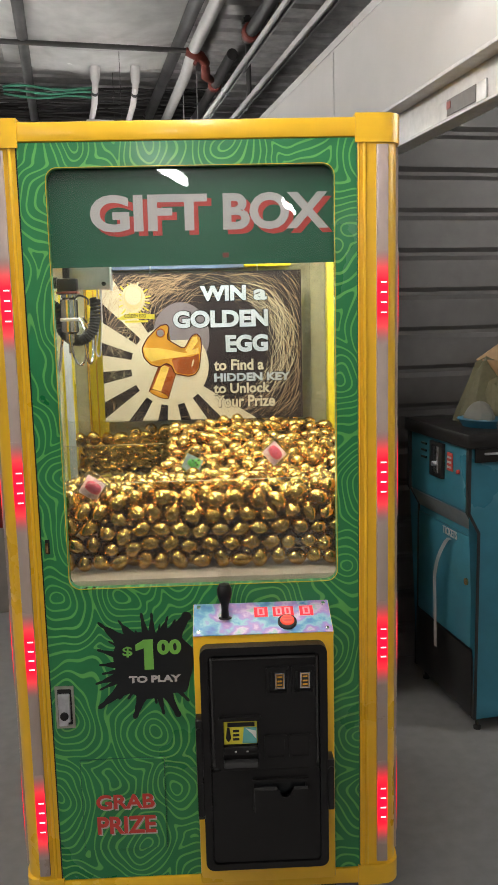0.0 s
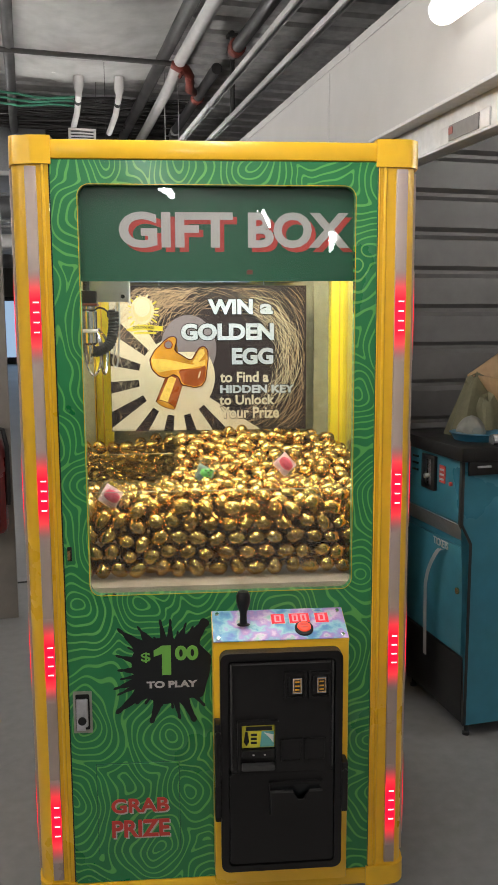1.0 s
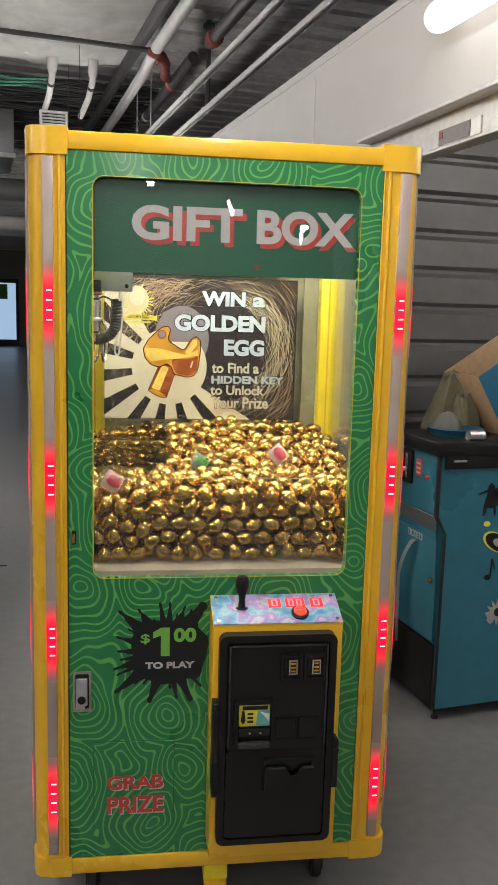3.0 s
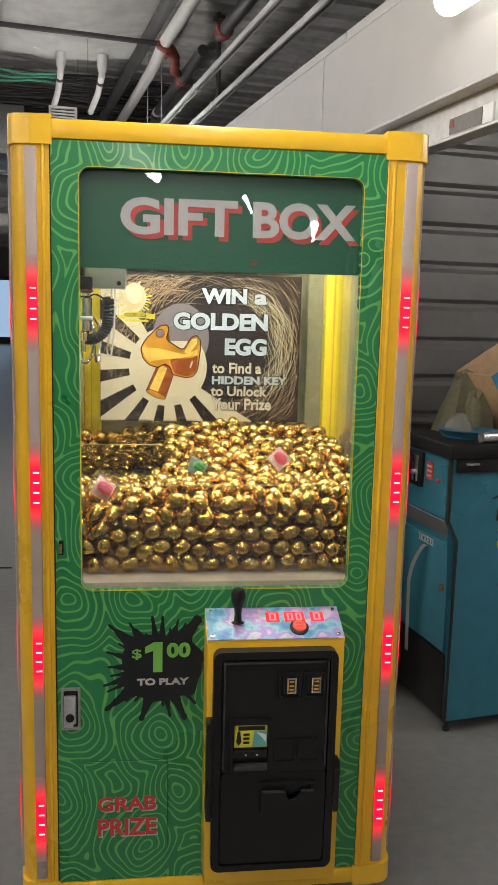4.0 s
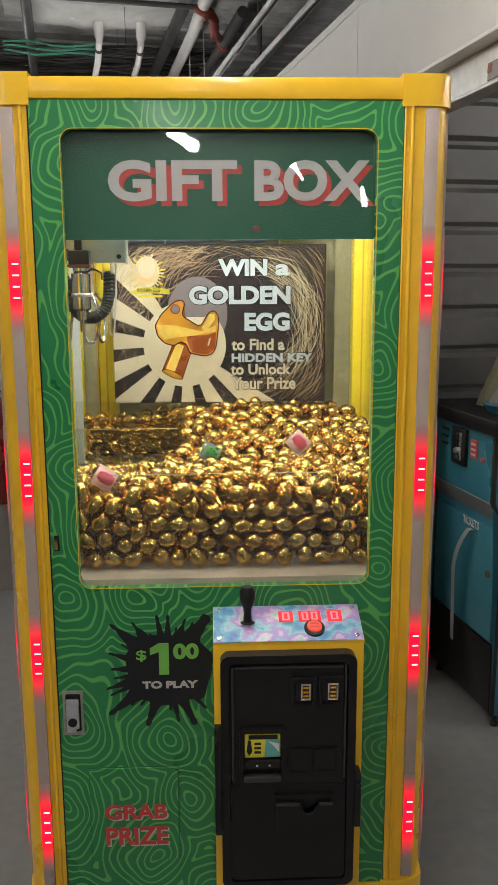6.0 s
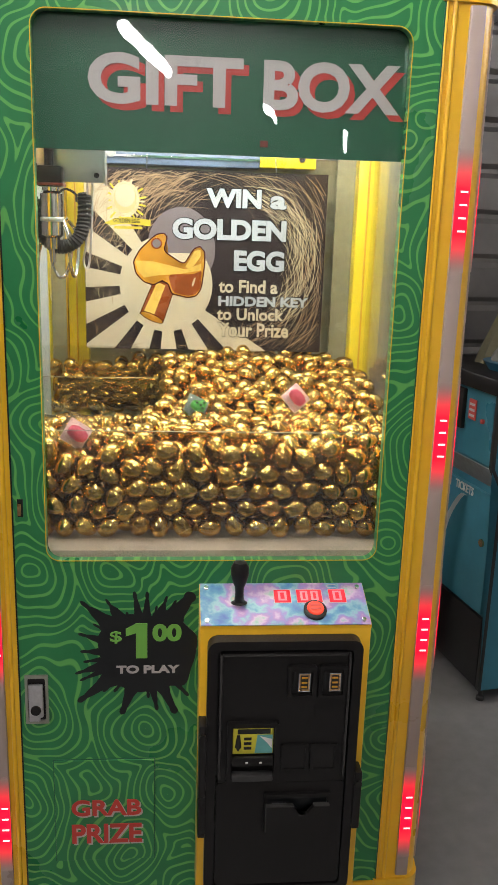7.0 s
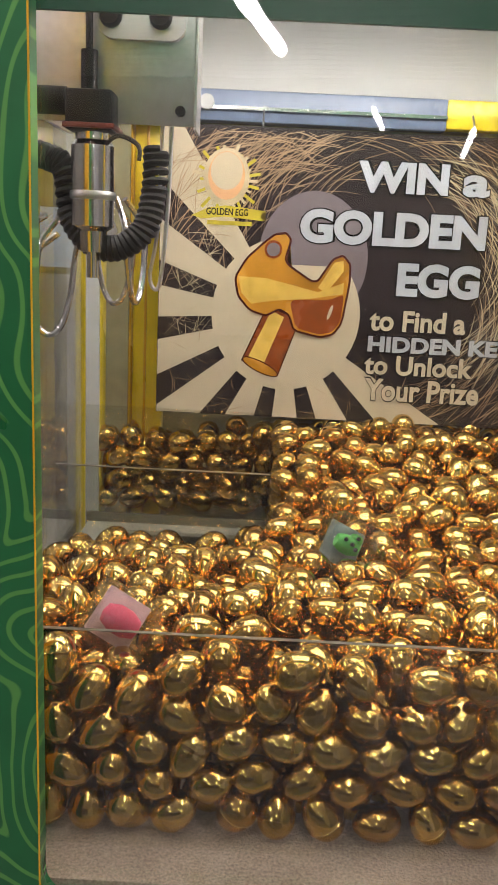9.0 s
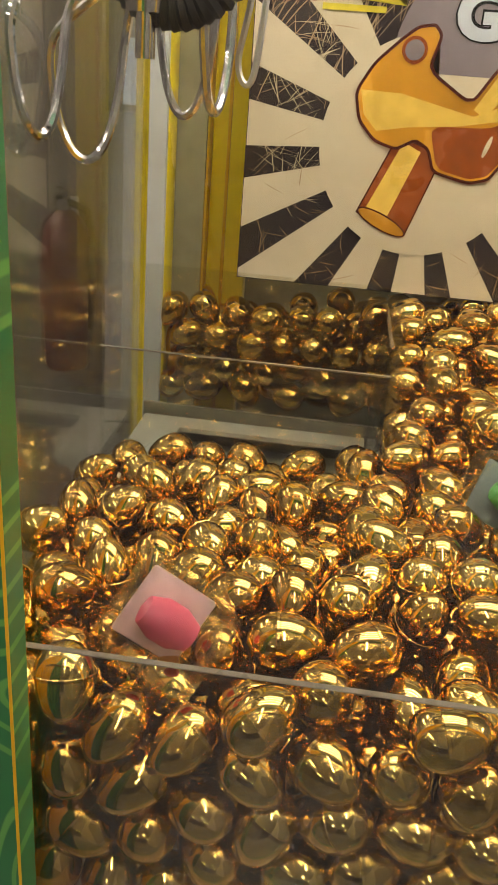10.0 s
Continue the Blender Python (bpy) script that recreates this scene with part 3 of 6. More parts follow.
pipe("sprinkler_pipe", "dark sprinkler pipe with red grooved couplings", PIPE_DARK, [(0.815, -4, 3.02), (0.815, 3.2, 3.0)], 0.036, collars=((3.1, PIPE_RED, 0.05),))
pipe("sprinkler_branch", "thin dark cross pipe on a red tee", PIPE_DARK, [(-0.9, 3.44, 3.0), (0.50, 3.44, 2.99)], 0.015)
tee = thing("pipe_tee", (0.565, 3.44, 2.98), "rust-red grooved pipe tee and elbow", "pipe fitting", "ceiling pipes", high=True)
part("clamp", sweep([(0.495, 3.44, 2.985), (0.535, 3.44, 2.98), (0.585, 3.46, 2.965), (0.635, 3.54, 2.95)], [0.022, 0.034, 0.034, 0.024], 12), PIPE_RED, tee)
part("elbow", sweep([(0.615, 3.52, 2.95), (0.645, 3.62, 2.94), (0.675, 3.80, 2.95), (0.735, 3.95, 2.97)], [0.022, 0.028, 0.030, 0.024], 12), PIPE_RED, tee)
part("bolt", rod((0.555, 3.40, 2.93), (0.555, 3.48, 2.93), 0.012, 8), PIPE_RED, tee)
for u in (-0.015, 0.245):
    d = thing("drain_pipe", (u, 4.0, 2.98), "short white plastic drain pipe with a cap", "pipe", "drain pipes", high=True)
    part("run", sweep([(u, 4.0, 3.02), (u, 4.02, 2.93), (u, 4.25, 2.87), (u - 0.01, 4.50, 2.835), (u - 0.01, 4.62, 2.83)], 0.021, 12), PIPE_WHITE, d)
    part("collar", sweep([(u, 3.99, 3.05), (u, 4.0, 2.99), (u, 4.015, 2.95)], [0.033, 0.033, 0.026], 14), PIPE_WHITE, d)
    part("band", sweep([(u, 4.09, 2.915), (u, 4.12, 2.905)], 0.024, 14), BLACK_RUBBER, d)
for u, z in ((0.912, 2.95), (1.04, 2.85)):
    tr = thing("strut_channel", (u, 0, z), "galvanised strut channel running under the ceiling", "channel", "strut channels", bld=True)
    part("web", box(u - 0.021, u + 0.021, -4, 9, z + 0.030, z + 0.034), ZINC, tr)
    for e in (-0.021, 0.017):
        part("flange", box(u + e, u + e + 0.004, -4, 9, z, z + 0.030, 0.001), ZINC, tr)
    for e in (-0.0165, 0.0085):
        part("lip", box(u + e, u + e + 0.008, -4, 9, z - 0.002, z + 0.002), ZINC, tr)
    part("joint", box(u - 0.026, u + 0.026, 4.20, 4.24, z - 0.004, z + 0.038, 0.003), STEEL, tr)
    for v in (-1.5, 6.2):
        part("hanger_rod", rod((u, v, z + 0.03), (u, v, 3.76), 0.005, 6), ZINC, tr)
bar = thing("hanger_bar", (0.95, 3.5, 2.9), "thin dark hanger rod below the deck", "hanger", high=True)
part("rod", rod((0.90, 3.55, 2.72), (0.90, 3.55, 3.24), 0.016, 8), PIPE_DARK, bar)
part("foot", box(0.87, 0.93, 3.52, 3.58, 3.20, 3.222), PIPE_DARK, bar)

# cable bundles across the ceiling
rng = random.Random(4)
bm = None
for k in range(120):
    v, z, u = 4.90 + rng.random() * 2.4, 3.06 + rng.random() * 0.16, -1.4
    pts = []
    for i in range(13):
        pts.append((u + i * 0.19, v + 0.06 * math.sin(i * 0.7 + k), z - 0.03 * math.sin(math.pi * i / 12) + rng.uniform(-0.012, 0.012)))
    bm = sweep(pts, rng.uniform(0.005, 0.010), 5, bm)
cables = tagged(new("cable_bundle", finish("cable_bundle", bm, CABLE, True)), "dense bundle of dark cables under the ceiling", "cables", "", "stuff")
cables.matrix_basis = HIGH
bm = None
for k in range(3):
    bm = sweep([(-0.6 + i * 0.1, 4.12 + 0.03 * k, 2.93 - 0.02 * k + 0.012 * math.sin(i * 1.3 + k)) for i in range(7)], 0.008, 6, bm)
gc = tagged(new("green_cable", finish("green_cable", bm, CABLE_GREEN, True)), "green cables at the edge of a dark bundle", "cables")
gc.matrix_basis = HIGH

# far grille and duct
gr = thing("air_grille", (0.03, 4.45, 2.74), "white louvred air grille under the ceiling", "vent", high=True)
part("frame", ring_panel(square_loop(-0.065, 0.125, 2.66, 2.815), square_loop(-0.05, 0.11, 2.675, 2.80), 4.45, 4.49), PIPE_WHITE, gr, smooth=False)
for k in range(6):
    part("slat", box(-0.05, 0.11, 4.46, 4.48, 2.680 + 0.020 * k, 2.690 + 0.020 * k), PIPE_WHITE, gr, smooth=False)
part("backing", box(-0.05, 0.11, 4.482, 4.488, 2.675, 2.80), DARK_FRAME, gr, smooth=False)
du = thing("duct_box", (-0.4, 5.6, 2.6), "grey sheet-metal duct box under the ceiling", "duct", high=True)
part("box", box(-0.75, -0.19, 5.6, 6.6, 2.68, 3.05, 0.01), GREY_DUCT, du)
part("flange", box(-0.76, -0.18, 5.58, 5.61, 2.665, 2.70), GALV, du)
pipe("far_duct", "round grey duct crossing the far corridor", GREY_DUCT, [(-4, 8.2, 2.75), (3, 8.2, 2.75)], 0.12)
pipe("far_duct", "round grey duct crossing the far corridor", PIPE_WHITE, [(-4, 10.5, 2.6), (3, 10.5, 2.6)], 0.10)
pipe("far_duct", "round grey duct crossing the far corridor", GREY_DUCT, [(-4, 13.5, 2.55), (3, 13.5, 2.55)], 0.12)
cb = thing("floor_cable", (-0.42, 2.95, 0), "thin black cable lying on the floor", "cable", bld=True)
part("cord", sweep([(-1.0 + 0.06 * i, 2.95 + 0.02 * math.sin(i * 0.9), 0.006) for i in range(11)], 0.005, 6), BLACK_RUBBER, cb)

# fire extinguisher on the wall end
fx = thing("fire_extinguisher", (-0.60, 2.3, 0.5), "red fire extinguisher with a black hose, hung on a grey-brown wall", "fire extinguisher", bld=True)
part("cylinder", lathe([(0.0, 0.47), (0.07, 0.47), (0.078, 0.49), (0.078, 0.86), (0.066, 0.91), (0.035, 0.945), (0.02, 0.955), (0.0, 0.955)], (-0.60, 2.31, 0)), RED_PAINT, fx)
part("valve", lathe([(0.0, 0.95), (0.018, 0.95), (0.022, 0.975), (0.014, 0.995), (0.0, 0.995)], (-0.60, 2.31, 0), seg=14), CHROME, fx)
part("handle", box(-0.61, -0.59, 2.20, 2.33, 0.995, 1.008, 0.003), BLACK_METAL, fx)
part("lever", box(-0.608, -0.592, 2.21, 2.32, 1.022, 1.032, 0.003), CHROME, fx)
part("gauge", lathe([(0.0, 2.272), (0.018, 2.272), (0.018, 2.29), (0.0, 2.29)], (-0.60, 0, 0.972), "y", 14), CHROME, fx)
part("hose", sweep([(-0.585, 2.30, 0.975), (-0.53, 2.28, 0.96), (-0.515, 2.28, 0.88), (-0.515, 2.29, 0.72), (-0.52, 2.29, 0.60)], 0.011, 10), BLACK_RUBBER, fx)
part("bracket", box(-0.63, -0.57, 2.385, 2.402, 0.55, 0.98, 0.002), STEEL, fx)

# ---------------- blue ticket machine in the side room ----------------
tk = thing("ticket_machine", (1.25, 0.93, 0), "blue laminate ticket machine with black trim and scuffs", "arcade machine", bld=True)
V0, V1 = 0.715, 1.20


def side_profile():
    return [(0.990, 0.985), (0.990, 0.772), (1.026, 0.704), (1.024, 0.050), (1.72, 0.050), (1.72, 0.985)]


def extrude_v(pts, v0, v1):
    return prism(pts, v0, v1)


part("body", extrude_v(side_profile(), V0 + 0.012, V1 - 0.012), BLUE_PAINT, tk, smooth=False)
for v in (V0, V1 - 0.012):
    part("side_panel", extrude_v([(a - 0.006 if a < 1.5 else a, z) for a, z in side_profile()], v, v + 0.012), BLUE_PAINT, tk, smooth=False)
for v in (V0 - 0.001, V1 - 0.013):
    pts = [(0.983, 0.985), (0.983, 0.771), (1.019, 0.703), (1.017, 0.050)]
    bm = bmesh.new()
    rows = [[bm.verts.new((a + du, w, z)) for a, z in pts] for du, w in ((-0.003, v), (0.008, v), (0.008, v + 0.015), (-0.003, v + 0.015))]
    for i in range(4):
        for k in range(3):
            bm.faces.new((rows[i][k], rows[i][k + 1], rows[(i + 1) % 4][k + 1], rows[(i + 1) % 4][k]))
    part("edge_trim", bm, BLACK_RUBBER, tk)
part("top_board", box(0.968, 1.74, V0 - 0.022, V1 + 0.01, 0.987, 1.035, 0.006), BLACK_METAL, tk, "black worn top board")
part("top_apron", box(1.000, 1.735, V0 - 0.012, V0 - 0.002, 0.940, 0.987, 0.002), BLACK_METAL, tk)
bm = prism([(0.9885, 0.767), (1.0245, 0.699), (1.0225, 0.698), (0.9865, 0.765)], V0 + 0.02, V1 - 0.02)
part("ledge", bm, GREY_DUCT, tk, "dark grey slanted strip")
part("kick_plate", box(1.012, 1.026, V0 + 0.016, V1 - 0.016, 0.055, 0.285, 0.002), BLACK_METAL, tk)
door = part("door", box(1.013, 1.027, V0 + 0.03, V1 - 0.03, 0.295, 0.675, 0.003), BLUE_PAINT, tk)
part("lock", lathe([(0.0, 1.007), (0.012, 1.007), (0.012, 1.016), (0.0, 1.016)], (0, V0 + 0.06, 0.52), "x", 14), BRASS, door)
slot = part("coin_slot_plate", box(0.977, 0.991, 0.905, 1.005, 0.850, 0.975, 0.003), BLACK_METAL, tk)
part("slot_window", box(0.973, 0.9775, 0.925, 0.972, 0.868, 0.962, 0.001), CHROME, slot)
part("slot_knob", lathe([(0.0, 0.962), (0.009, 0.962), (0.009, 0.974), (0.0, 0.974)], (0, 0.948, 0.90), "x", 12), STEEL, slot)
lab = part("warning_label", box(0.986, 0.989, 0.842, 0.882, 0.888, 0.950), RED_PRINT, tk, "red warning label")
for k in range(3):
    part("text_bar", box(0.984, 0.9862, 0.848, 0.876, 0.897 + 0.017 * k, 0.904 + 0.017 * k), WHITE_PRINT, lab, smooth=False)
part("pilot_lamp", lathe([(0.0, 0.980), (0.007, 0.982), (0.008, 0.990), (0.0, 0.990)], (0, 0.80, 0.895), "x", 12), RED_PRINT, tk)
for k in range(3):
    part("speaker_slit", box(0.984, 0.9895, 1.05, 1.09, 0.90 + 0.025 * k, 0.907 + 0.025 * k), BLACK_METAL, tk, smooth=False)
lt = lettering("TICKETS", 0.85, 0.96, 0.645, 0.672, 0, 0.002, 0.01)
for v in lt.verts:
    v.co = Vector((1.0125 + v.co.y, 0.85 + 0.96 - v.co.x, v.co.z))
part("lettering", lt, WHITE_PRINT, tk, "white word tickets")
strip = []
for i in range(26):
    f = i / 25
    strip.append((1.008 - 0.035 * math.sin(min(1, f * 3) * math.pi * 0.5) + 0.01 * f, 0.89 + 0.06 * min(1, f * 2.4), 0.640 - 0.02 * f - 0.42 * max(0, f - 0.05) ** 1.1))
bm = bmesh.new()
A = [bm.verts.new((a, b - 0.012, z)) for a, b, z in strip]
B = [bm.verts.new((a, b + 0.012, z)) for a, b, z in strip]
for k in range(25):
    bm.faces.new((A[k], A[k + 1], B[k + 1], B[k]))
bmesh.ops.solidify(bm, geom=bm.faces[:], thickness=0.0012)
part("ticket_strip", bm, WHITE_PRINT, tk, "hanging strip of pale paper tickets")
for a, b in ((1.045, V0 + 0.03), (1.045, V1 - 0.04), (1.68, V0 + 0.03), (1.68, V1 - 0.04)):
    part("foot", lathe([(0.0, 0.0), (0.013, 0.0), (0.013, 0.01), (0.007, 0.014), (0.007, 0.052), (0.0, 0.052)], (a, b, 0), seg=12), BLACK_RUBBER, tk)
part("latch", box(1.03, 1.08, V0 - 0.018, V0 - 0.012, 0.965, 0.972, 0.001), STEEL, tk)


def decal(name, pts, mat, k=0.001, label=""):
    part(name, prism([(a + 0.035, z) for a, z in pts], V0 - 0.0005 - k, V0 + 0.001), mat, tk, label, smooth=False)


def ellipse(cx, cz, rx, rz, n=28, turn=0.0):
    out = []
    for i in range(n):
        a = TAU * i / n
        x, z = rx * math.cos(a), rz * math.sin(a)
        out.append((cx + x * math.cos(turn) - z * math.sin(turn), cz + x * math.sin(turn) + z * math.cos(turn)))
    return out


# dancing figure, record, note and burst printed on the side, as plain shapes
decal("figure_print", [(1.135, 0.80), (1.145, 0.835), (1.153, 0.852), (1.115, 0.842), (1.112, 0.847), (1.152, 0.862), (1.150, 0.872), (1.162, 0.885), (1.176, 0.872), (1.176, 0.862),
                       (1.205, 0.872), (1.207, 0.866), (1.178, 0.850), (1.182, 0.832), (1.205, 0.805), (1.185, 0.797), (1.188, 0.775), (1.182, 0.762), (1.176, 0.793), (1.150, 0.793), (1.143, 0.768), (1.132, 0.765), (1.142, 0.796)], BLACK_PRINT, label="black printed dancing silhouette")
decal("spot_print", ellipse(1.155, 0.735, 0.014, 0.01, 12), LABEL_YELLOW)
decal("record_print", ellipse(1.20, 0.665, 0.062, 0.033, turn=-0.5), LABEL_YELLOW, 0.001, "printed record with yellow rim")
decal("record_disc", ellipse(1.203, 0.664, 0.056, 0.029, turn=-0.5), BLACK_PRINT, 0.002)
decal("record_label", ellipse(1.207, 0.662, 0.024, 0.014, turn=-0.5), WHITE_PRINT, 0.003)
decal("note_print", ellipse(1.172, 0.535, 0.014, 0.010, 14) , BLACK_PRINT, 0.001, "black printed music note")
decal("note_stem", [(1.181, 0.537), (1.187, 0.537), (1.189, 0.585), (1.200, 0.560), (1.203, 0.566), (1.190, 0.605), (1.184, 0.605)], BLACK_PRINT, 0.0012)
decal("burst_print", [(1.225 + (0.052 if k % 2 == 0 else 0.026) * math.cos(TAU * k / 24), 0.40 + (0.052 if k % 2 == 0 else 0.026) * math.sin(TAU * k / 24)) for k in range(24)], WHITE_PRINT, 0.001, "white printed star burst")
decal("burst_core", ellipse(1.225, 0.40, 0.014, 0.016, 14), BLACK_PRINT, 0.002)

# things heaped on its top
tub = thing("plastic_tub", (1.16, 0.85, 1.035), "low round blue plastic tub on a black top", "tub", bld=True)
part("bowl", lathe([(0.0, 1.036), (0.085, 1.036), (0.10, 1.06), (0.104, 1.062), (0.09, 1.064), (0.0, 1.05)], (1.13, 0.87, 0)), BLUE_TUB, tub)
clip_ob = thing("metal_clip", (1.12, 0.72, 1.035), "shiny metal ring lying on a black top", "hardware", bld=True)
part("ring", lathe([(0.012, 1.09), (0.019, 1.09), (0.019, 1.15), (0.012, 1.15)], (0, 0.72, 1.055), "x", 16), CHROME, clip_ob)
rngc = random.Random(9)
cl = thing("cloth_cover", (1.12, 0.95, 1.035), "crumpled olive cloth cover draped over a bag", "cloth", bld=True)


def crumple(cx, cy, z0, rx, ry, h, seed, lean=0.0, n=36, m=16):
    bm = bmesh.new()
    rings = []
    for j in range(m):
        f = j / (m - 1)
        ring = []
        for i in range(n):
            a = TAU * i / n
            fold = 1 + 0.20 * noise.noise(Vector((math.cos(a) * 2.2, math.sin(a) * 2.2, seed + f * 1.3))) + 0.09 * noise.noise(Vector((math.cos(a) * 6, math.sin(a) * 6, seed + f * 3)))
            prof = (1 - f ** 2.2) ** 0.55 if f < 1 else 0.0
            ring.append(bm.verts.new((cx + lean * f + rx * prof * fold * math.cos(a), cy + ry * prof * fold * math.sin(a), z0 + h * f * (1 + 0.1 * noise.noise(Vector((math.cos(a), math.sin(a), seed + 7)))))))
        rings.append(ring)
    for p, q in zip(rings, rings[1:]):
        for k in range(n):
            bm.faces.new((p[k], p[(k + 1) % n], q[(k + 1) % n], q[k]))
    bmesh.ops.remove_doubles(bm, verts=bm.verts[:], dist=1e-4)
    return bm


def cloth_heap(cx, cy, z0, rx, ry, h, seed, lean, n=34, m=14):
    """Stiff cloth that stands in creased folds, with an uneven hem and a blunt top."""
    bm = bmesh.new()
    rings = []
    for j in range(m):
        f = j / (m - 1)
        ring = []
        for i in range(n):
            a = TAU * i / n
            c, w = math.cos(a), math.sin(a)
            fold = 1 + 0.34 * noise.noise(Vector((c * 1.7, w * 1.7, seed + f * 0.9))) + 0.20 * abs(noise.noise(Vector((c * 4.2, w * 4.2, seed + f * 1.6))))
            prof = 1.0 - 0.55 * f ** 1.6 if j < m - 1 else 0.0
            top = h * f * (1 + 0.22 * noise.noise(Vector((c * 1.2, w * 1.2, seed + 7))))
            ring.append(bm.verts.new((cx + lean * f + rx * prof * fold * c, cy + ry * prof * fold * w, z0 + top)))
        rings.append(ring)
    for p, q in zip(rings, rings[1:]):
        for k in range(n):
            bm.faces.new((p[k], p[(k + 1) % n], q[(k + 1) % n], q[k]))
    bmesh.ops.remove_doubles(bm, verts=bm.verts[:], dist=1e-4)
    return bm


part("drape", cloth_heap(1.160, 1.00, 1.037, 0.076, 0.068, 0.215, 3.0, 0.03), CLOTH, cl)
part("flap", cloth_heap(1.215, 0.945, 1.037, 0.055, 0.045, 0.15, 9.0, -0.01), CLOTH, cl)
part("bag", crumple(1.11, 0.89, 1.05, 0.05, 0.045, 0.07, 6.0), BAG, cl, "pale crumpled plastic bag")
cbx = thing("cardboard_box", (1.45, 0.95, 1.035), "open brown cardboard box with blue printing, leaning", "box", bld=True)
tilt = Matrix.Translation((1.42, 0.93, 1.05)) @ Matrix.Rotation(radians(-32), 4, "Y")
for nm, b, mt in (("front_panel", (-0.10, 0.30, -0.12, -0.113, 0.02, 0.30), BLUE_TUB), ("back_panel", (-0.10, 0.30, 0.113, 0.12, 0.02, 0.30), CARD),
                  ("end_panel", (-0.10, -0.093, -0.113, 0.113, 0.02, 0.30), CARD), ("base_panel", (-0.093, 0.30, -0.113, 0.113, 0.02, 0.027), CARD), ("flap", (-0.17, 0.10, -0.15, -0.122, 0.0, 0.018), CARD)):
    bm = box(*b, 0.002)
    bm.transform(tilt)
    part(nm, bm, mt, cbx)
# ---------------- the claw machine ----------------
cm = thing("claw_machine", (0, 0.45, 0), "tall yellow and green claw machine with lit corner strips", "arcade machine")
XL, XR, DEPTH = -0.350, 0.332, 0.86
OUT_L, OUT_R = -0.430, 0.417


def corner_post(side, y_front, y_dir):
    """The plan of a rounded corner post, from the front face round to the side face."""
    xi, xo = (XL, OUT_L) if side < 0 else (XR, OUT_R)
    w = abs(xo - xi)
    pts = [(xi, 0.0)]
    for i in range(9):
        a = radians(90 * i / 8)
        r = 0.042
        pts.append((xo - side * r + side * r * math.sin(a), r - r * math.cos(a)))
    pts += [(xo, w), (xi, w)]
    return [(x, y_front + y_dir * y) for x, y in pts]


def post_mesh(plan, z0, z1, grow=0.0):
    cx, cy = sum(p[0] for p in plan) / len(plan), sum(p[1] for p in plan) / len(plan)
    bm = bmesh.new()
    g = [(x + grow * (1 if x > cx else -1), y + grow * (1 if y > cy else -1)) for x, y in plan]
    a = [bm.verts.new((x, y, z0)) for x, y in g]
    b = [bm.verts.new((x, y, z1)) for x, y in g]
    n = len(g)
    for k in range(n):
        bm.faces.new((a[k], a[(k + 1) % n], b[(k + 1) % n], b[k]))
    bm.faces.new(a)
    bm.faces.new(b)
    return bm


LIT = ((1.418, 1.500), (1.040, 1.125), (0.670, 0.754), (0.285, 0.378))
for side in (-1, 1):
    for front in (True, False):
        plan = corner_post(side, 0.0 if front else DEPTH, 1 if front else -1)
        p = part("corner_post", post_mesh(plan, 0.17, 1.768), YELLOW, cm)
        part("corner_cap", post_mesh(plan, 1.766, 1.822, 0.006), YELLOW, p)
        part("corner_foot", post_mesh(plan, 0.128, 0.176, 0.006), YELLOW, p)
        if not front:
            continue
        xo = OUT_L if side < 0 else OUT_R
        xs = (xo + 0.033, xo + 0.056) if side < 0 else (xo - 0.048, xo - 0.024)
        st = part("led_strip", box(xs[0], xs[1], -0.0065, 0.004, 0.186, 1.762, 0.002), STRIP, cm, "frosted strip with red lit groups")
        ys = (0.042, 0.066)
        x2 = (xo - 0.0065, xo + 0.004) if side < 0 else (xo - 0.004, xo + 0.0065)
        st2 = part("led_strip", box(x2[0], x2[1], ys[0], ys[1], 0.186, 1.762, 0.002), STRIP, cm, "frosted strip with red lit groups")
        for z0, z1 in LIT:
            m = (z1 - z0) / 4
            part("lit_length", box(xs[0] + 0.0006, xs[1] - 0.0006, -0.0075, -0.004, z0 - 0.055, z1 + 0.055), LED_RED, st, "glowing red", smooth=False)
            part("lit_length", box(x2[0] - 0.001, x2[1] + 0.001, ys[0] + 0.001, ys[1] - 0.001, z0 - 0.055, z1 + 0.055), LED_RED, st2, "glowing red", smooth=False)
            for k in range(4):
                zc = z0 + m * (k + 0.5)
                xm = (xs[0] + xs[1]) / 2 + 0.002
                part("diode", box(xm - 0.006, xm + 0.006, -0.0085, -0.007, zc - 0.0014, zc + 0.0014), RED_CORE, st, smooth=False)
for y0 in (-0.004, DEPTH - 0.04):
    part("top_rail", box(XL + 0.004, XR - 0.004, y0, y0 + 0.044, 1.777, 1.815, 0.004), YELLOW, cm)
    part("bottom_rail", box(XL + 0.004, XR - 0.004, y0, y0 + 0.044, 0.131, 0.170, 0.004), YELLOW, cm)
for x0, x1 in ((OUT_L + 0.004, OUT_L + 0.03), (OUT_R - 0.03, OUT_R - 0.004)):
    part("side_rail", box(x0, x1, 0.085, DEPTH - 0.085, 1.75, 1.815, 0.004), YELLOW, cm)
    part("side_rail", box(x0, x1, 0.085, DEPTH - 0.085, 0.131, 0.170, 0.004), YELLOW, cm)
    part("side_panel", box(x0 + 0.006, x1 - 0.006, 0.08, DEPTH - 0.08, 0.17, 0.862), YELLOW, cm, smooth=False)
part("base_board", box(OUT_L + 0.035, OUT_R - 0.035, 0.05, DEPTH - 0.05, 0.135, 0.165), BLACK_METAL, cm, smooth=False)
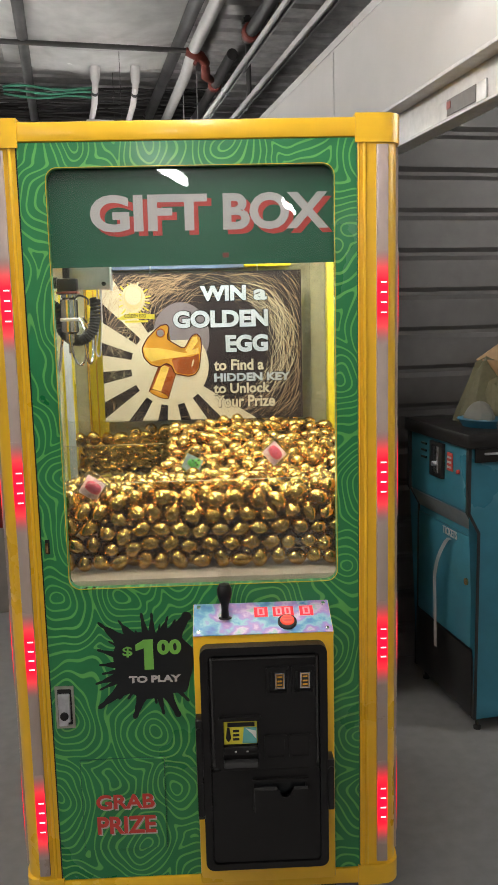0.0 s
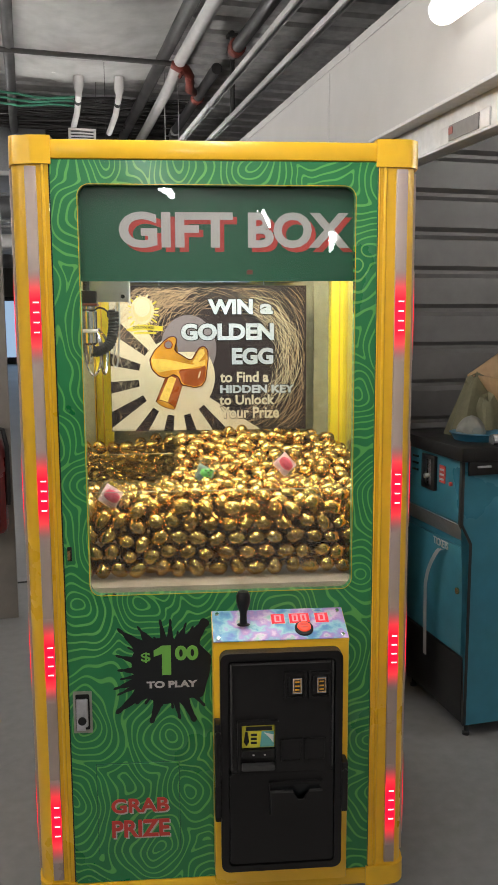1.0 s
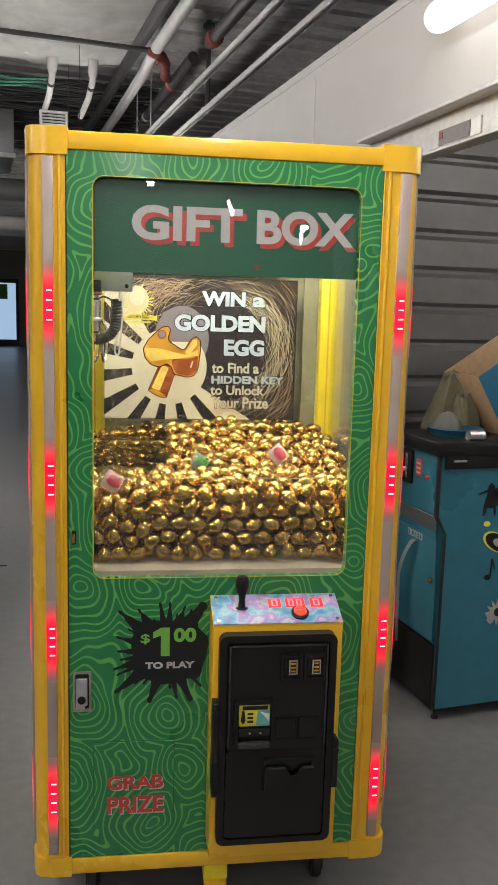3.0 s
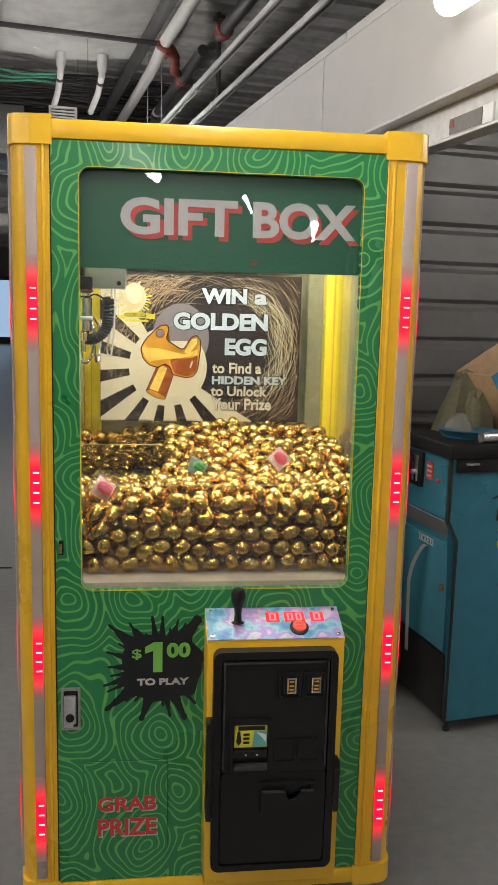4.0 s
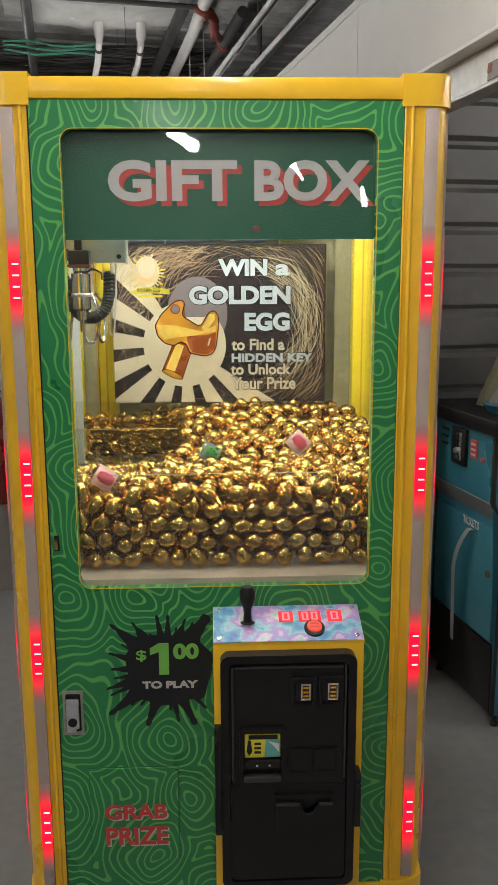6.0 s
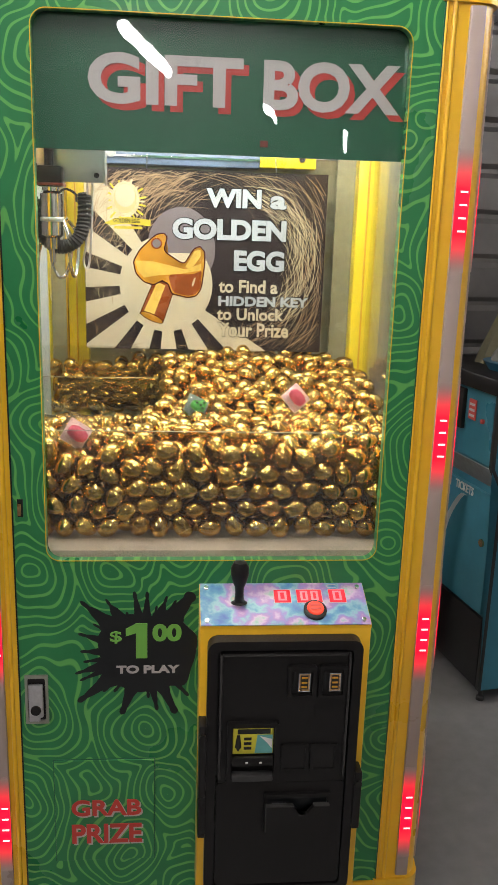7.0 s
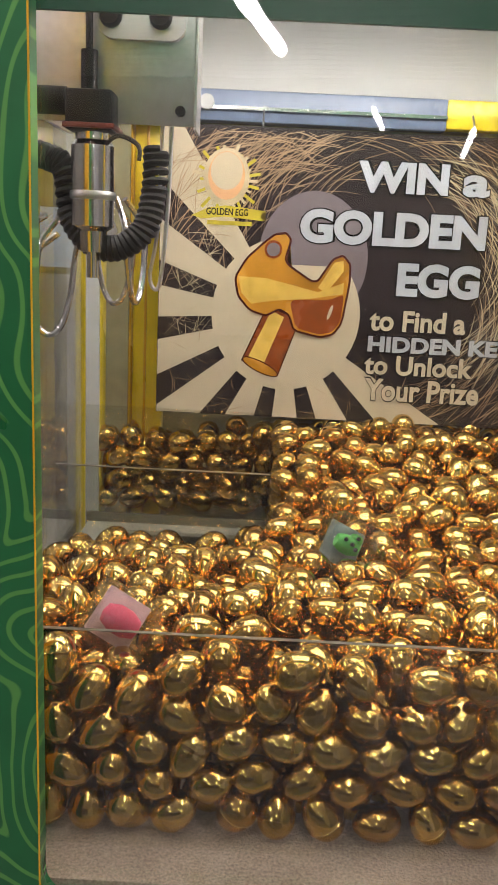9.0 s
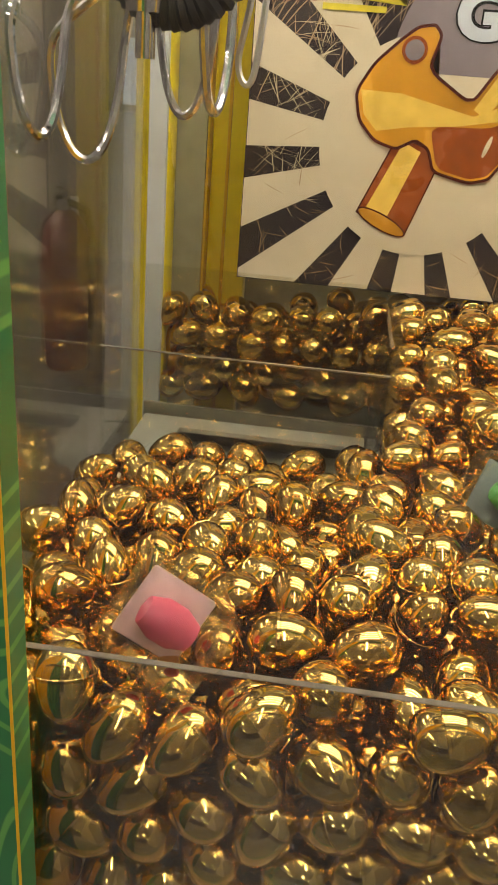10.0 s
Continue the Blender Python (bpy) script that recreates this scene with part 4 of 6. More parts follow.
part("roof_panel", box(OUT_L + 0.03, OUT_R - 0.03, 0.03, DEPTH - 0.03, 1.79, 1.806), YELLOW, cm, smooth=False)
part("back_panel", box(OUT_L + 0.075, OUT_R - 0.075, DEPTH - 0.03, DEPTH - 0.012, 0.165, 1.79), OLIVE_PANEL, cm, smooth=False)
for x in (OUT_L + 0.012, OUT_R - 0.018):
    side_glass = part("side_glass", box(x, x + 0.006, 0.085, DEPTH - 0.085, 0.862, 1.75), PANE, cm, smooth=False)
    side_glass.visible_shadow = False

# casters and a jacking foot
for x, y in ((-0.30, 0.10), (0.27, 0.10), (-0.30, 0.78), (0.27, 0.78)):
    ca = part("caster", box(x - 0.028, x + 0.028, y - 0.035, y + 0.035, 0.118, 0.134, 0.003), BLACK_METAL, cm)
    part("wheel", lathe([(0.0, x - 0.012), (0.036, x - 0.012), (0.04, x - 0.008), (0.04, x + 0.008), (0.036, x + 0.012), (0.0, x + 0.012)], (0, y + 0.02, 0.04), "x", 20), BLACK_RUBBER, ca)
    for s in (-0.018, 0.014):
        part("fork", box(x + s, x + s + 0.004, y - 0.005, y + 0.04, 0.03, 0.12, 0.001), BLACK_METAL, ca)
ft = part("foot_bracket", box(-0.032, 0.027, 0.004, 0.05, 0.088, 0.130, 0.004), YELLOW_IN, cm)
part("foot_plate", box(-0.030, 0.025, -0.004, 0.055, 0.074, 0.089, 0.003), YELLOW, ft)
part("foot_screw", rod((0.0, 0.03, 0.0), (0.0, 0.03, 0.075), 0.008, 10), BLACK_METAL, ft)

# front door with its window
door = part("front_door", ring_panel(square_loop(XL + 0.003, XR - 0.003, 0.172, 1.776, 8), rounded(-0.293, 0.283, 0.857, 1.727, 0.024, 8), -0.0005, 0.016), GREEN, cm, "green vinyl door printed with lighter contour lines", smooth=False)
part("window_gasket", ring_panel(rounded(-0.2945, 0.2845, 0.8555, 1.7285, 0.025, 8), rounded(-0.2932, 0.2832, 0.8568, 1.7272, 0.0235, 8), -0.0012, 0.0162), YELLOW, door, "thin yellow window seal")
pane = part("window_pane", box(-0.305, 0.295, 0.017, 0.022, 0.846, 1.738), FRONT_PANE, door, "clear glass with an added veil of mirrored light", smooth=False)
pane.visible_shadow = False
part("hinge_seam", box(XR - 0.003, XR - 0.0005, -0.0025, -0.0002, 0.176, 1.772), GREEN_PLAIN, cm, smooth=False)
part("piano_hinge", rod((XR + 0.001, -0.001, 0.180), (XR + 0.001, -0.001, 1.768), 0.0028, 10), YELLOW, cm, "long yellow piano hinge")
for x in (XL - 0.012, XR + 0.014):
    part("post_ridge", rod((x, -0.0004, 0.178), (x, -0.0004, 1.766), 0.0042, 10), YELLOW, cm)
part("door_gap", box(XL + 0.0005, XL + 0.003, -0.0015, 0.002, 0.176, 1.772), BLACK_METAL, cm, smooth=False)

sg = part("title_sign", box(-0.305, 0.295, 0.027, 0.031, 1.534, 1.738), GREEN_PLAIN, cm, "dark green title board behind glass", smooth=False)
SX = {"GIFT": (-0.213, 0.026), "BOX": (0.058, 0.275)}
for word, (a, b) in SX.items():
    part("letter_shadow", lettering(word, a + 0.009, b + 0.009, 1.594, 1.668, 0.0266, 0.0010, 0.035), RED_PRINT, sg, "red drop shadow", smooth=False)
    part("lettering", lettering(word, a, b, 1.603, 1.677, 0.0252, 0.0012, 0.035), WHITE_PRINT, sg, "white title letters", smooth=False)
part("sign_hook", box(0.055, 0.068, 0.0245, 0.027, 1.548, 1.558, 0.001), PIPE_RED, sg)

# price splash: a blot with uneven spikes, tufts and drips
def blot_spike(bm, tip_x, tip_z, root, tip, lift):
    """One tapering spike with a round drop at its end, from the middle of the blot."""
    a, b = Vector((-0.124, 0.680)), Vector((tip_x, tip_z))
    d = b - a
    n = Vector((-d.y, d.x)).normalized()
    rows = []
    for f, w in ((0.42, root * 1.8), (0.56, root * 1.15), (0.68, root * 0.72), (0.80, root * 0.42 + tip * 0.3), (0.88, tip * 0.82), (0.93, tip), (0.97, tip * 0.86), (0.99, tip * 0.5), (1.0, tip * 0.1)):
        rows.append([a + d * f + n * (k * w) for k in (-1, 1)])
    vs = [[bm.verts.new((min(q.x, -0.0315), -0.0022 - lift, q.y)) for q in r] for r in rows]
    for p, q in zip(vs, vs[1:]):
        bm.faces.new((p[0], p[1], q[1], q[0]))


bm = prism([(min(-0.120 + (0.086 + 0.005 * math.sin(5 * t)) * math.copysign(abs(math.cos(t)) ** 0.75, math.cos(t)), -0.0315), 0.679 + (0.074 + 0.005 * math.sin(7 * t + 1)) * math.copysign(abs(math.sin(t)) ** 0.7, math.sin(t))) for t in [TAU * i / 60 for i in range(60)]], -0.0022, -0.0008)
SPIKES = ((-0.238, 0.781, 12, 4.4), (-0.194, 0.785, 12, 3), (-0.144, 0.799, 7, 4), (-0.121, 0.799, 7, 3.5), (-0.086, 0.790, 10, 3), (-0.070, 0.782, 7, 3), (-0.040, 0.796, 16, 12),
          (-0.243, 0.719, 8, 3.5), (-0.240, 0.684, 9, 3.5), (-0.235, 0.663, 6, 3), (-0.250, 0.640, 9, 3.5), (-0.242, 0.626, 6, 3), (-0.246, 0.583, 11, 6), (-0.201, 0.603, 7, 4))
DRIPS = ((-0.181, 0.602, 6, 3.5), (-0.168, 0.556, 10, 6.5), (-0.119, 0.589, 6, 3.5), (-0.103, 0.563, 7, 4), (-0.069, 0.556, 9, 7.5), (-0.081, 0.585, 7, 4), (-0.046, 0.592, 6, 4), (-0.158, 0.760, 7, 3), (-0.217, 0.738, 7, 2.5), (-0.104, 0.772, 6, 2.5))
sp = part("price_splash", bm, BLACK_PRINT, cm, "black paint-splash price sticker", smooth=False)
for i, (tx, tz, w0, w1) in enumerate(SPIKES + DRIPS):
    bm = bmesh.new()
    blot_spike(bm, tx, tz, w0 * 0.00125, w1 * 0.00095, 0.0001 + i * 2.5e-5)
    part("ink_spike", bm, BLACK_PRINT, sp, smooth=False)
for word, b, mt in (("$", (-0.187, -0.166, 0.700, 0.724), LIME_PRINT), ("00", (-0.112, -0.060, 0.703, 0.737), LIME_PRINT), ("TO PLAY", (-0.176, -0.063, 0.640, 0.656), WHITE_PRINT)):
    part("lettering", lettering(word, *b, -0.0040, 0.001, 0.015 if word == "$" else 0.045), mt, sp, "lime digits" if mt is LIME_PRINT else "white words", smooth=False)
one = prism([(-0.141, 0.670), (-0.121, 0.670), (-0.121, 0.738), (-0.141, 0.738)], -0.0044, -0.0020)
one = prism([(-0.1409, 0.738), (-0.159, 0.727), (-0.159, 0.713), (-0.1409, 0.719)], -0.0036, -0.0020, one)
part("digit_one", one, LIME_PRINT, sp, "lime digit", smooth=False)

# prize flap
fl = part("prize_flap", box(-0.292, -0.108, -0.0045, -0.001, 0.245, 0.462, 0.001), GREEN, cm, "flush green flap with a black hairline gap", smooth=False)
part("flap_gap", ring_panel(square_loop(-0.2935, -0.1065, 0.2435, 0.4635), square_loop(-0.292, -0.108, 0.245, 0.462), -0.002, -0.0006), GREEN_PLAIN, fl, smooth=False)
for word, b in (("GRAB", (-0.262, -0.132, 0.344, 0.379)), ("PRIZE", (-0.262, -0.131, 0.284, 0.326))):
    part("letter_shadow", lettering(word, b[0] + 0.003, b[1] + 0.003, b[2] - 0.004, b[3] - 0.004, -0.0047, 0.0006, 0.03), WHITE_PRINT, fl, "white drop shadow", smooth=False)
    part("lettering", lettering(word, *b, -0.0056, 0.0008, 0.03), RED_PRINT, fl, "red words", smooth=False)

# latch and cam slot
lk = part("door_latch", ring_panel(square_loop(-0.339, -0.298, 0.541, 0.638), rounded(-0.334, -0.303, 0.548, 0.632, 0.004), -0.004, 0.002), LATCH, cm, "steel paddle latch with a round lock")
part("recess", box(-0.334, -0.303, -0.001, 0.001, 0.548, 0.632), BLACK_METAL, lk, smooth=False)
part("paddle", box(-0.3325, -0.3065, -0.010, -0.002, 0.556, 0.622, 0.003), STEEL, lk)
part("tongue", box(-0.333, -0.313, -0.006, -0.002, 0.546, 0.566, 0.002), STEEL, lk)
part("lock_barrel", lathe([(0.0, -0.013), (0.009, -0.013), (0.0095, -0.009), (0.0095, -0.002), (0.0, -0.002)], (-0.3195, 0, 0.572), "y", 18), BLACK_METAL, lk)
ks = part("cam_slot", box(-0.340, -0.330, -0.002, 0.001, 0.936, 0.968, 0.001), BLACK_METAL, cm)
part("cam", box(-0.3395, -0.3330, -0.0045, -0.001, 0.939, 0.961, 0.001), BRASS, ks)

# ---------------- coin box ----------------
cb = part("coin_box", box(-0.030, 0.262, -0.092, -0.001, 0.214, 0.772, 0.004), YELLOW, cm, "yellow coin box")
bm = bmesh.new()
P = [(-0.0005, 0.770), (-0.0005, 0.812), (-0.092, 0.776), (-0.092, 0.770)]
va = [bm.verts.new((-0.030, y, z)) for y, z in P]
vb = [bm.verts.new((0.262, y, z)) for y, z in P]
for k in range(4):
    bm.faces.new((va[k], va[(k + 1) % 4], vb[(k + 1) % 4], vb[k]))
bm.faces.new(va)
bm.faces.new(vb[::-1])
part("coin_box_top", bm, YELLOW, cb, smooth=False)
SL = (0.812 - 0.776) / 0.0915


def on_panel(x, y, h=0.0):
    """A point over the sloped control panel, y from its back edge to the front."""
    n = Vector((0, -SL, 1)).normalized()
    return Vector((x, y, 0.8122 + SL * y)) + n * h


def panel_slab(x0, x1, y0, y1, h0, h1, bevel=0.0):
    bm = box(x0, x1, y0, y1, h0, h1, bevel)
    for v in bm.verts:
        v.co = on_panel(v.co.x, v.co.y, v.co.z)
    return bm


cp = part("control_panel", panel_slab(-0.029, 0.261, -0.0925, -0.002, 0.0006, 0.0026, 0.0006), DYE, cm, "tie-dye printed control panel")
for x, y in ((-0.018, -0.012), (0.250, -0.012), (-0.018, -0.083), (0.250, -0.083)):
    bm = lathe([(0.0, 0.0026), (0.005, 0.0026), (0.004, 0.0048), (0.0, 0.0052)], (0, 0, 0), "z", 12)
    for v in bm.verts:
        v.co = on_panel(x + v.co.x, y + v.co.y, v.co.z)
    part("screw", bm, CHROME, cp)
for (x0, x1), word in (((0.100, 0.129), "0"), ((0.140, 0.184), "00"), ((0.197, 0.226), "0")):
    d = part("display", panel_slab(x0, x1, -0.046, -0.018, 0.0026, 0.0036, 0.0004), DISPLAY, cp, "red number display in a white border")
    bm = panel_slab(x0 - 0.001, x1 + 0.001, -0.047, -0.017, 0.0026, 0.0031)
    part("display_border", bm, WHITE_PRINT, d, smooth=False)
    w = (x1 - x0) / (len(word) + 0.35)
    bm = None
    for i in range(len(word)):
        a = x0 + w * (i + 0.32)
        for q in ((a, a + w * 0.7, -0.0245, -0.0215), (a, a + w * 0.7, -0.042, -0.039), (a, a + 0.004, -0.042, -0.0215), (a + w * 0.7 - 0.004, a + w * 0.7, -0.042, -0.0215)):
            bm = box(*q, 0.0036, 0.0042, bm=bm)
    for v in bm.verts:
        v.co = on_panel(v.co.x, v.co.y, v.co.z)
    part("digits", bm, DIGIT, d, "glowing red digits", smooth=False)
bm = lathe([(0.0, 0.0026), (0.0200, 0.0026), (0.0200, 0.007), (0.0165, 0.0095), (0.015, 0.0095), (0.015, 0.006), (0.0, 0.006)], (0, 0, 0), "z", 28)
cap = lathe([(0.0, 0.006), (0.0146, 0.006), (0.0146, 0.0105), (0.0125, 0.0125), (0.0, 0.0132)], (0, 0, 0), "z", 28)
for b in (bm, cap):
    for v in b.verts:
        v.co = on_panel(0.168 + v.co.x, -0.064 + v.co.y, v.co.z)
pb = part("push_button", bm, BLACK_PLASTIC, cp, "black button ring")
part("button_cap", cap, BUTTON, pb, "lit orange-red cap")
for k in range(2):
    part("text_bar", panel_slab(0.159, 0.177, -0.062 - 0.008 * k, -0.058 - 0.008 * k, 0.0131, 0.0136), RED_PRINT, pb, smooth=False)
bm = None
bm = sweep([on_panel(0.205 + 0.010 * math.cos(t), -0.010 + 0.004 * math.sin(t), 0.003) for t in [0.4 + i * 0.3 for i in range(18)]], 0.0006, 4, bm)
part("scrawl", sweep([on_panel(0.222 + i * 0.002, -0.011 + 0.002 * math.sin(i * 2.1), 0.003) for i in range(9)], 0.0006, 4, bm), WHITE_PRINT, cp)
bm = lathe([(0.0, 0.0026), (0.0145, 0.0026), (0.013, 0.0036), (0.0085, 0.005), (0.0075, 0.022), (0.0085, 0.032), (0.0130, 0.043), (0.0158, 0.056), (0.0155, 0.068), (0.0110, 0.077), (0.0, 0.080)], (0, 0, 0), "z", 24)
for v in bm.verts:
    q = on_panel(0.038, -0.045)
    v.co = Vector((q.x + v.co.x, q.y + v.co.y, q.z + v.co.z))
part("joystick", bm, BLACK_PLASTIC, cp, "black bat-top joystick")

cd = part("coin_door", ring_panel(rounded(-0.017, 0.2445, 0.262, 0.760, 0.018), rounded(-0.001, 0.2285, 0.276, 0.744, 0.010), -0.118, -0.090), BLACK_PLASTIC, cm, "black steel coin door")
part("door_back", box(-0.003, 0.2305, -0.106, -0.093, 0.274, 0.746), BLACK_METAL, cd, smooth=False)
part("upper_door", prism(rounded(0.004, 0.224, 0.490, 0.738, 0.006), -0.116, -0.104), BLACK_METAL, cd, smooth=False)
for b in ((0.003, 0.0085, 0.500, 0.739), (0.2195, 0.225, 0.500, 0.739), (0.009, 0.219, 0.7335, 0.739)):
    part("door_rim", box(b[0], b[1], -0.1215, -0.113, b[2], b[3], 0.002), BLACK_METAL, cd)
    part("rim_wear", box(b[0] + 0.001, b[1] - 0.001, -0.1222, -0.1214, b[2] + 0.002, b[3] - 0.002), WORN_EDGE, cd, smooth=False)
part("lower_door", prism(rounded(0.002, 0.226, 0.280, 0.4895, 0.008), -0.1165, -0.104), BLACK_PLASTIC, cd, smooth=False)
for x0 in (0.118, 0.170):
    mech = part("coin_entry", ring_panel(rounded(x0, x0 + 0.048, 0.655, 0.717, 0.004), rounded(x0 + 0.006, x0 + 0.042, 0.662, 0.710, 0.003), -0.125, -0.115), BLACK_PLASTIC, cd)
    part("entry_back", box(x0 + 0.005, x0 + 0.043, -0.1175, -0.1162, 0.661, 0.711), BLACK_METAL, mech, smooth=False)
    pl = part("price_plate", box(x0 + 0.019, x0 + 0.037, -0.1215, -0.1178, 0.670, 0.702, 0.001), BRASS, mech, "worn brass price plate")
    part("plate_rim", ring_panel(square_loop(x0 + 0.0182, x0 + 0.0378, 0.669, 0.703), square_loop(x0 + 0.0195, x0 + 0.0365, 0.6705, 0.7015), -0.1225, -0.1179), CHROME, mech, smooth=False)
    part("plate_insert", box(x0 + 0.0215, x0 + 0.0345, -0.1222, -0.1213, 0.673, 0.699), BLACK_PRINT, mech, smooth=False)
    for q in (0.676, 0.684, 0.693):
        part("text_bar", box(x0 + 0.0230, x0 + 0.0330, -0.1228, -0.1220, q, q + 0.0032), KEY_GOLD, mech, smooth=False)
    part("coin_slot", box(x0 + 0.010, x0 + 0.013, -0.1195, -0.1176, 0.672, 0.704), BLACK_PRINT, mech, smooth=False)
    part("slot_trim", box(x0 + 0.0085, x0 + 0.0100, -0.1198, -0.1176, 0.668, 0.708), BLACK_PLASTIC, mech, smooth=False)
for x0 in (0.112, 0.163):
    bl = part("blank_plate", ring_panel(rounded(x0, x0 + 0.047, 0.512, 0.566, 0.003), rounded(x0 + 0.005, x0 + 0.042, 0.518, 0.560, 0.002), -0.121, -0.1165), BLACK_PLASTIC, cd)
    part("blank_insert", box(x0 + 0.004, x0 + 0.043, -0.1185, -0.1162, 0.517, 0.561), BLACK_METAL, bl, smooth=False)
bill = part("bill_acceptor", ring_panel(rounded(0.018, 0.106, 0.496, 0.612, 0.004), rounded(0.026, 0.099, 0.502, 0.604, 0.003), -0.127, -0.115), BLACK_PLASTIC, cd)
part("mouth_top", box(0.027, 0.098, -0.128, -0.1165, 0.530, 0.548, 0.003), BLACK_METAL, bill)
part("mouth_lip", box(0.027, 0.098, -0.133, -0.1165, 0.503, 0.516, 0.003), DARK_GREY, bill)
for x in (0.050, 0.074):
    part("indicator", box(x, x + 0.004, -0.1300, -0.1275, 0.537, 0.5395), WHITE_PRINT, bill, smooth=False)
lb = part("bill_label", box(0.028, 0.0975, -0.1215, -0.1166, 0.551, 0.602, 0.001), LABEL_YELLOW, bill, "yellow and teal instruction label")
LBY = -0.1218


def small_part(name, pts, mat, parent, k=0.0006):
    bm = prism(pts, LBY - k, LBY + 0.0002)
    ob = part(name, bm, mat, parent, smooth=False)
    return ob


small_part("header_bar", [(0.036, 0.590), (0.092, 0.590), (0.092, 0.599), (0.036, 0.599)], BLACK_PRINT, bill)
small_part("arrow", [(0.035, 0.588), (0.040, 0.588), (0.040, 0.565), (0.043, 0.565), (0.0375, 0.556), (0.032, 0.565), (0.035, 0.565)], BLACK_PRINT, bill)
for k in range(3):
    small_part("text_bar", [(0.047, 0.560 + 0.009 * k), (0.060, 0.560 + 0.009 * k), (0.060, 0.565 + 0.009 * k), (0.047, 0.565 + 0.009 * k)], BLACK_PRINT, bill)
small_part("picture_patch", [(0.066, 0.553), (0.096, 0.553), (0.096, 0.588), (0.070, 0.588)], LABEL_TEAL, bill)
small_part("note_shape", [(0.074, 0.586), (0.095, 0.580), (0.095, 0.562), (0.086, 0.574)], PALE_CARD, bill, 0.001)
# coin return cup
cup = part("return_cup", ring_panel(square_loop(0.086, 0.202, 0.395, 0.470), rounded(0.092, 0.196, 0.432, 0.464, 0.004), -0.124, -0.116), BLACK_PLASTIC, cd)
part("cup_front", prism([(0.088, 0.400), (0.200, 0.400), (0.200, 0.452), (0.172, 0.452), (0.160, 0.435), (0.148, 0.435), (0.136, 0.452), (0.088, 0.452)], -0.133, -0.124), BLACK_PLASTIC, cup, smooth=False)
for a, b in ((0.088, 0.136), (0.172, 0.200)):
    part("cup_edge", box(a, b, -0.1335, -0.1240, 0.4512, 0.4528), WORN_EDGE, cup, "scuffed edge", smooth=False)
part("cup_edge", box(0.088, 0.0895, -0.1337, -0.132, 0.402, 0.4515), WORN_EDGE, cup, smooth=False)
part("cup_edge", box(0.147, 0.161, -0.1336, -0.128, 0.4344, 0.4358), WORN_EDGE, cup, smooth=False)
part("cup_hole", box(0.090, 0.198, -0.1185, -0.1172, 0.430, 0.466), BLACK_PRINT, cup, smooth=False)
part("flap_pin", rod((0.100, -0.121, 0.446), (0.128, -0.121, 0.446), 0.004, 8), STEEL, cup)
for x0, x1, z0, z1 in ((-0.030, -0.016, 0.385, 0.607), (0.243, 0.257, 0.395, 0.510)):
    hs = part("hasp_bar", box(x0, x1, -0.124, -0.088, z0, z1, 0.003), BLACK_METAL, cd)
    part("hasp_bolt", lathe([(0.0, -0.129), (0.006, -0.129), (0.006, -0.123), (0.0, -0.123)], ((x0 + x1) / 2, 0, z1 - 0.02), "y", 8), BLACK_METAL, hs)

# ---------------- inside of the cabinet ----------------
part("bin_floor", box(OUT_L + 0.02, OUT_R - 0.02, 0.018, DEPTH - 0.04, 0.846, 0.868), GRIT, cm, "pale speckled gritty sill", smooth=False)
part("inner_ceiling", box(OUT_L + 0.02, OUT_R - 0.02, 0.034, DEPTH - 0.03, 1.742, 1.75), WHITE_PANEL, cm, smooth=False)
part("upper_back", box(OUT_L + 0.03, OUT_R - 0.03, DEPTH - 0.042, DEPTH - 0.031, 1.60, 1.742), WHITE_PANEL, cm, "bright white panel", smooth=False)
for y in (0.17, 0.27, 0.37, 0.47):
    lt = part("cabinet_tube", rod((-0.33, y, 1.724), (0.32, y, 1.724), 0.009, 12), CAB_TUBE, cm, "glowing white tube")
    for x in (-0.345, 0.318):
        part("socket", box(x, x + 0.018, y - 0.012, y + 0.012, 1.712, 1.741, 0.002), WHITE_PANEL, lt)
part("back_stile", box(-0.350, -0.300, 0.800, DEPTH - 0.031, 0.87, 1.742, 0.003), YELLOW_IN, cm, "yellow upright of the back door")
part("back_stile", box(-0.331, -0.327, 0.796, 0.801, 0.87, 1.742, 0.001), YELLOW, cm)
for x0, x1 in ((OUT_L + 0.006, -0.352), (0.318, OUT_R - 0.02)):
    part("inner_lining", box(x0, x1, 0.768, 0.776, 0.868, 1.742), OLIVE_PANEL, cm, "glossy olive lining", smooth=False)
for side, xo in ((-1, OUT_L), (1, OUT_R)):
    a, b = (xo + 0.004, xo + 0.044) if side < 0 else (xo - 0.055, xo - 0.004)
    part("inner_post", box(a, b, 0.715, 0.76, 0.868, 1.742, 0.003), YELLOW_IN, cm, "yellow inner corner post")
    c = (a + b) / 2
    part("post_channel", box(c - 0.002, c + 0.002, 0.712, 0.716, 0.868, 1.742), YELLOW, cm, smooth=False)
part("post_facing", box(OUT_L + 0.022, OUT_L + 0.043, 0.706, 0.7145, 0.868, 1.742, 0.001), WHITE_PANEL, cm, "white facing strip on the post", smooth=False)
gt = part("gantry_rail", box(-0.36, 0.122, 0.745, 0.775, 1.567, 1.612, 0.003), BLUE_BAR, cm, "blue-grey crane rail")
part("rail_edge", box(-0.36, 0.122, 0.739, 0.744, 1.583, 1.588), CHROME, gt)
part("rail_end", box(0.122, 0.26, 0.745, 0.772, 1.570, 1.612, 0.003), YELLOW_IN, gt, "yellow rail end")
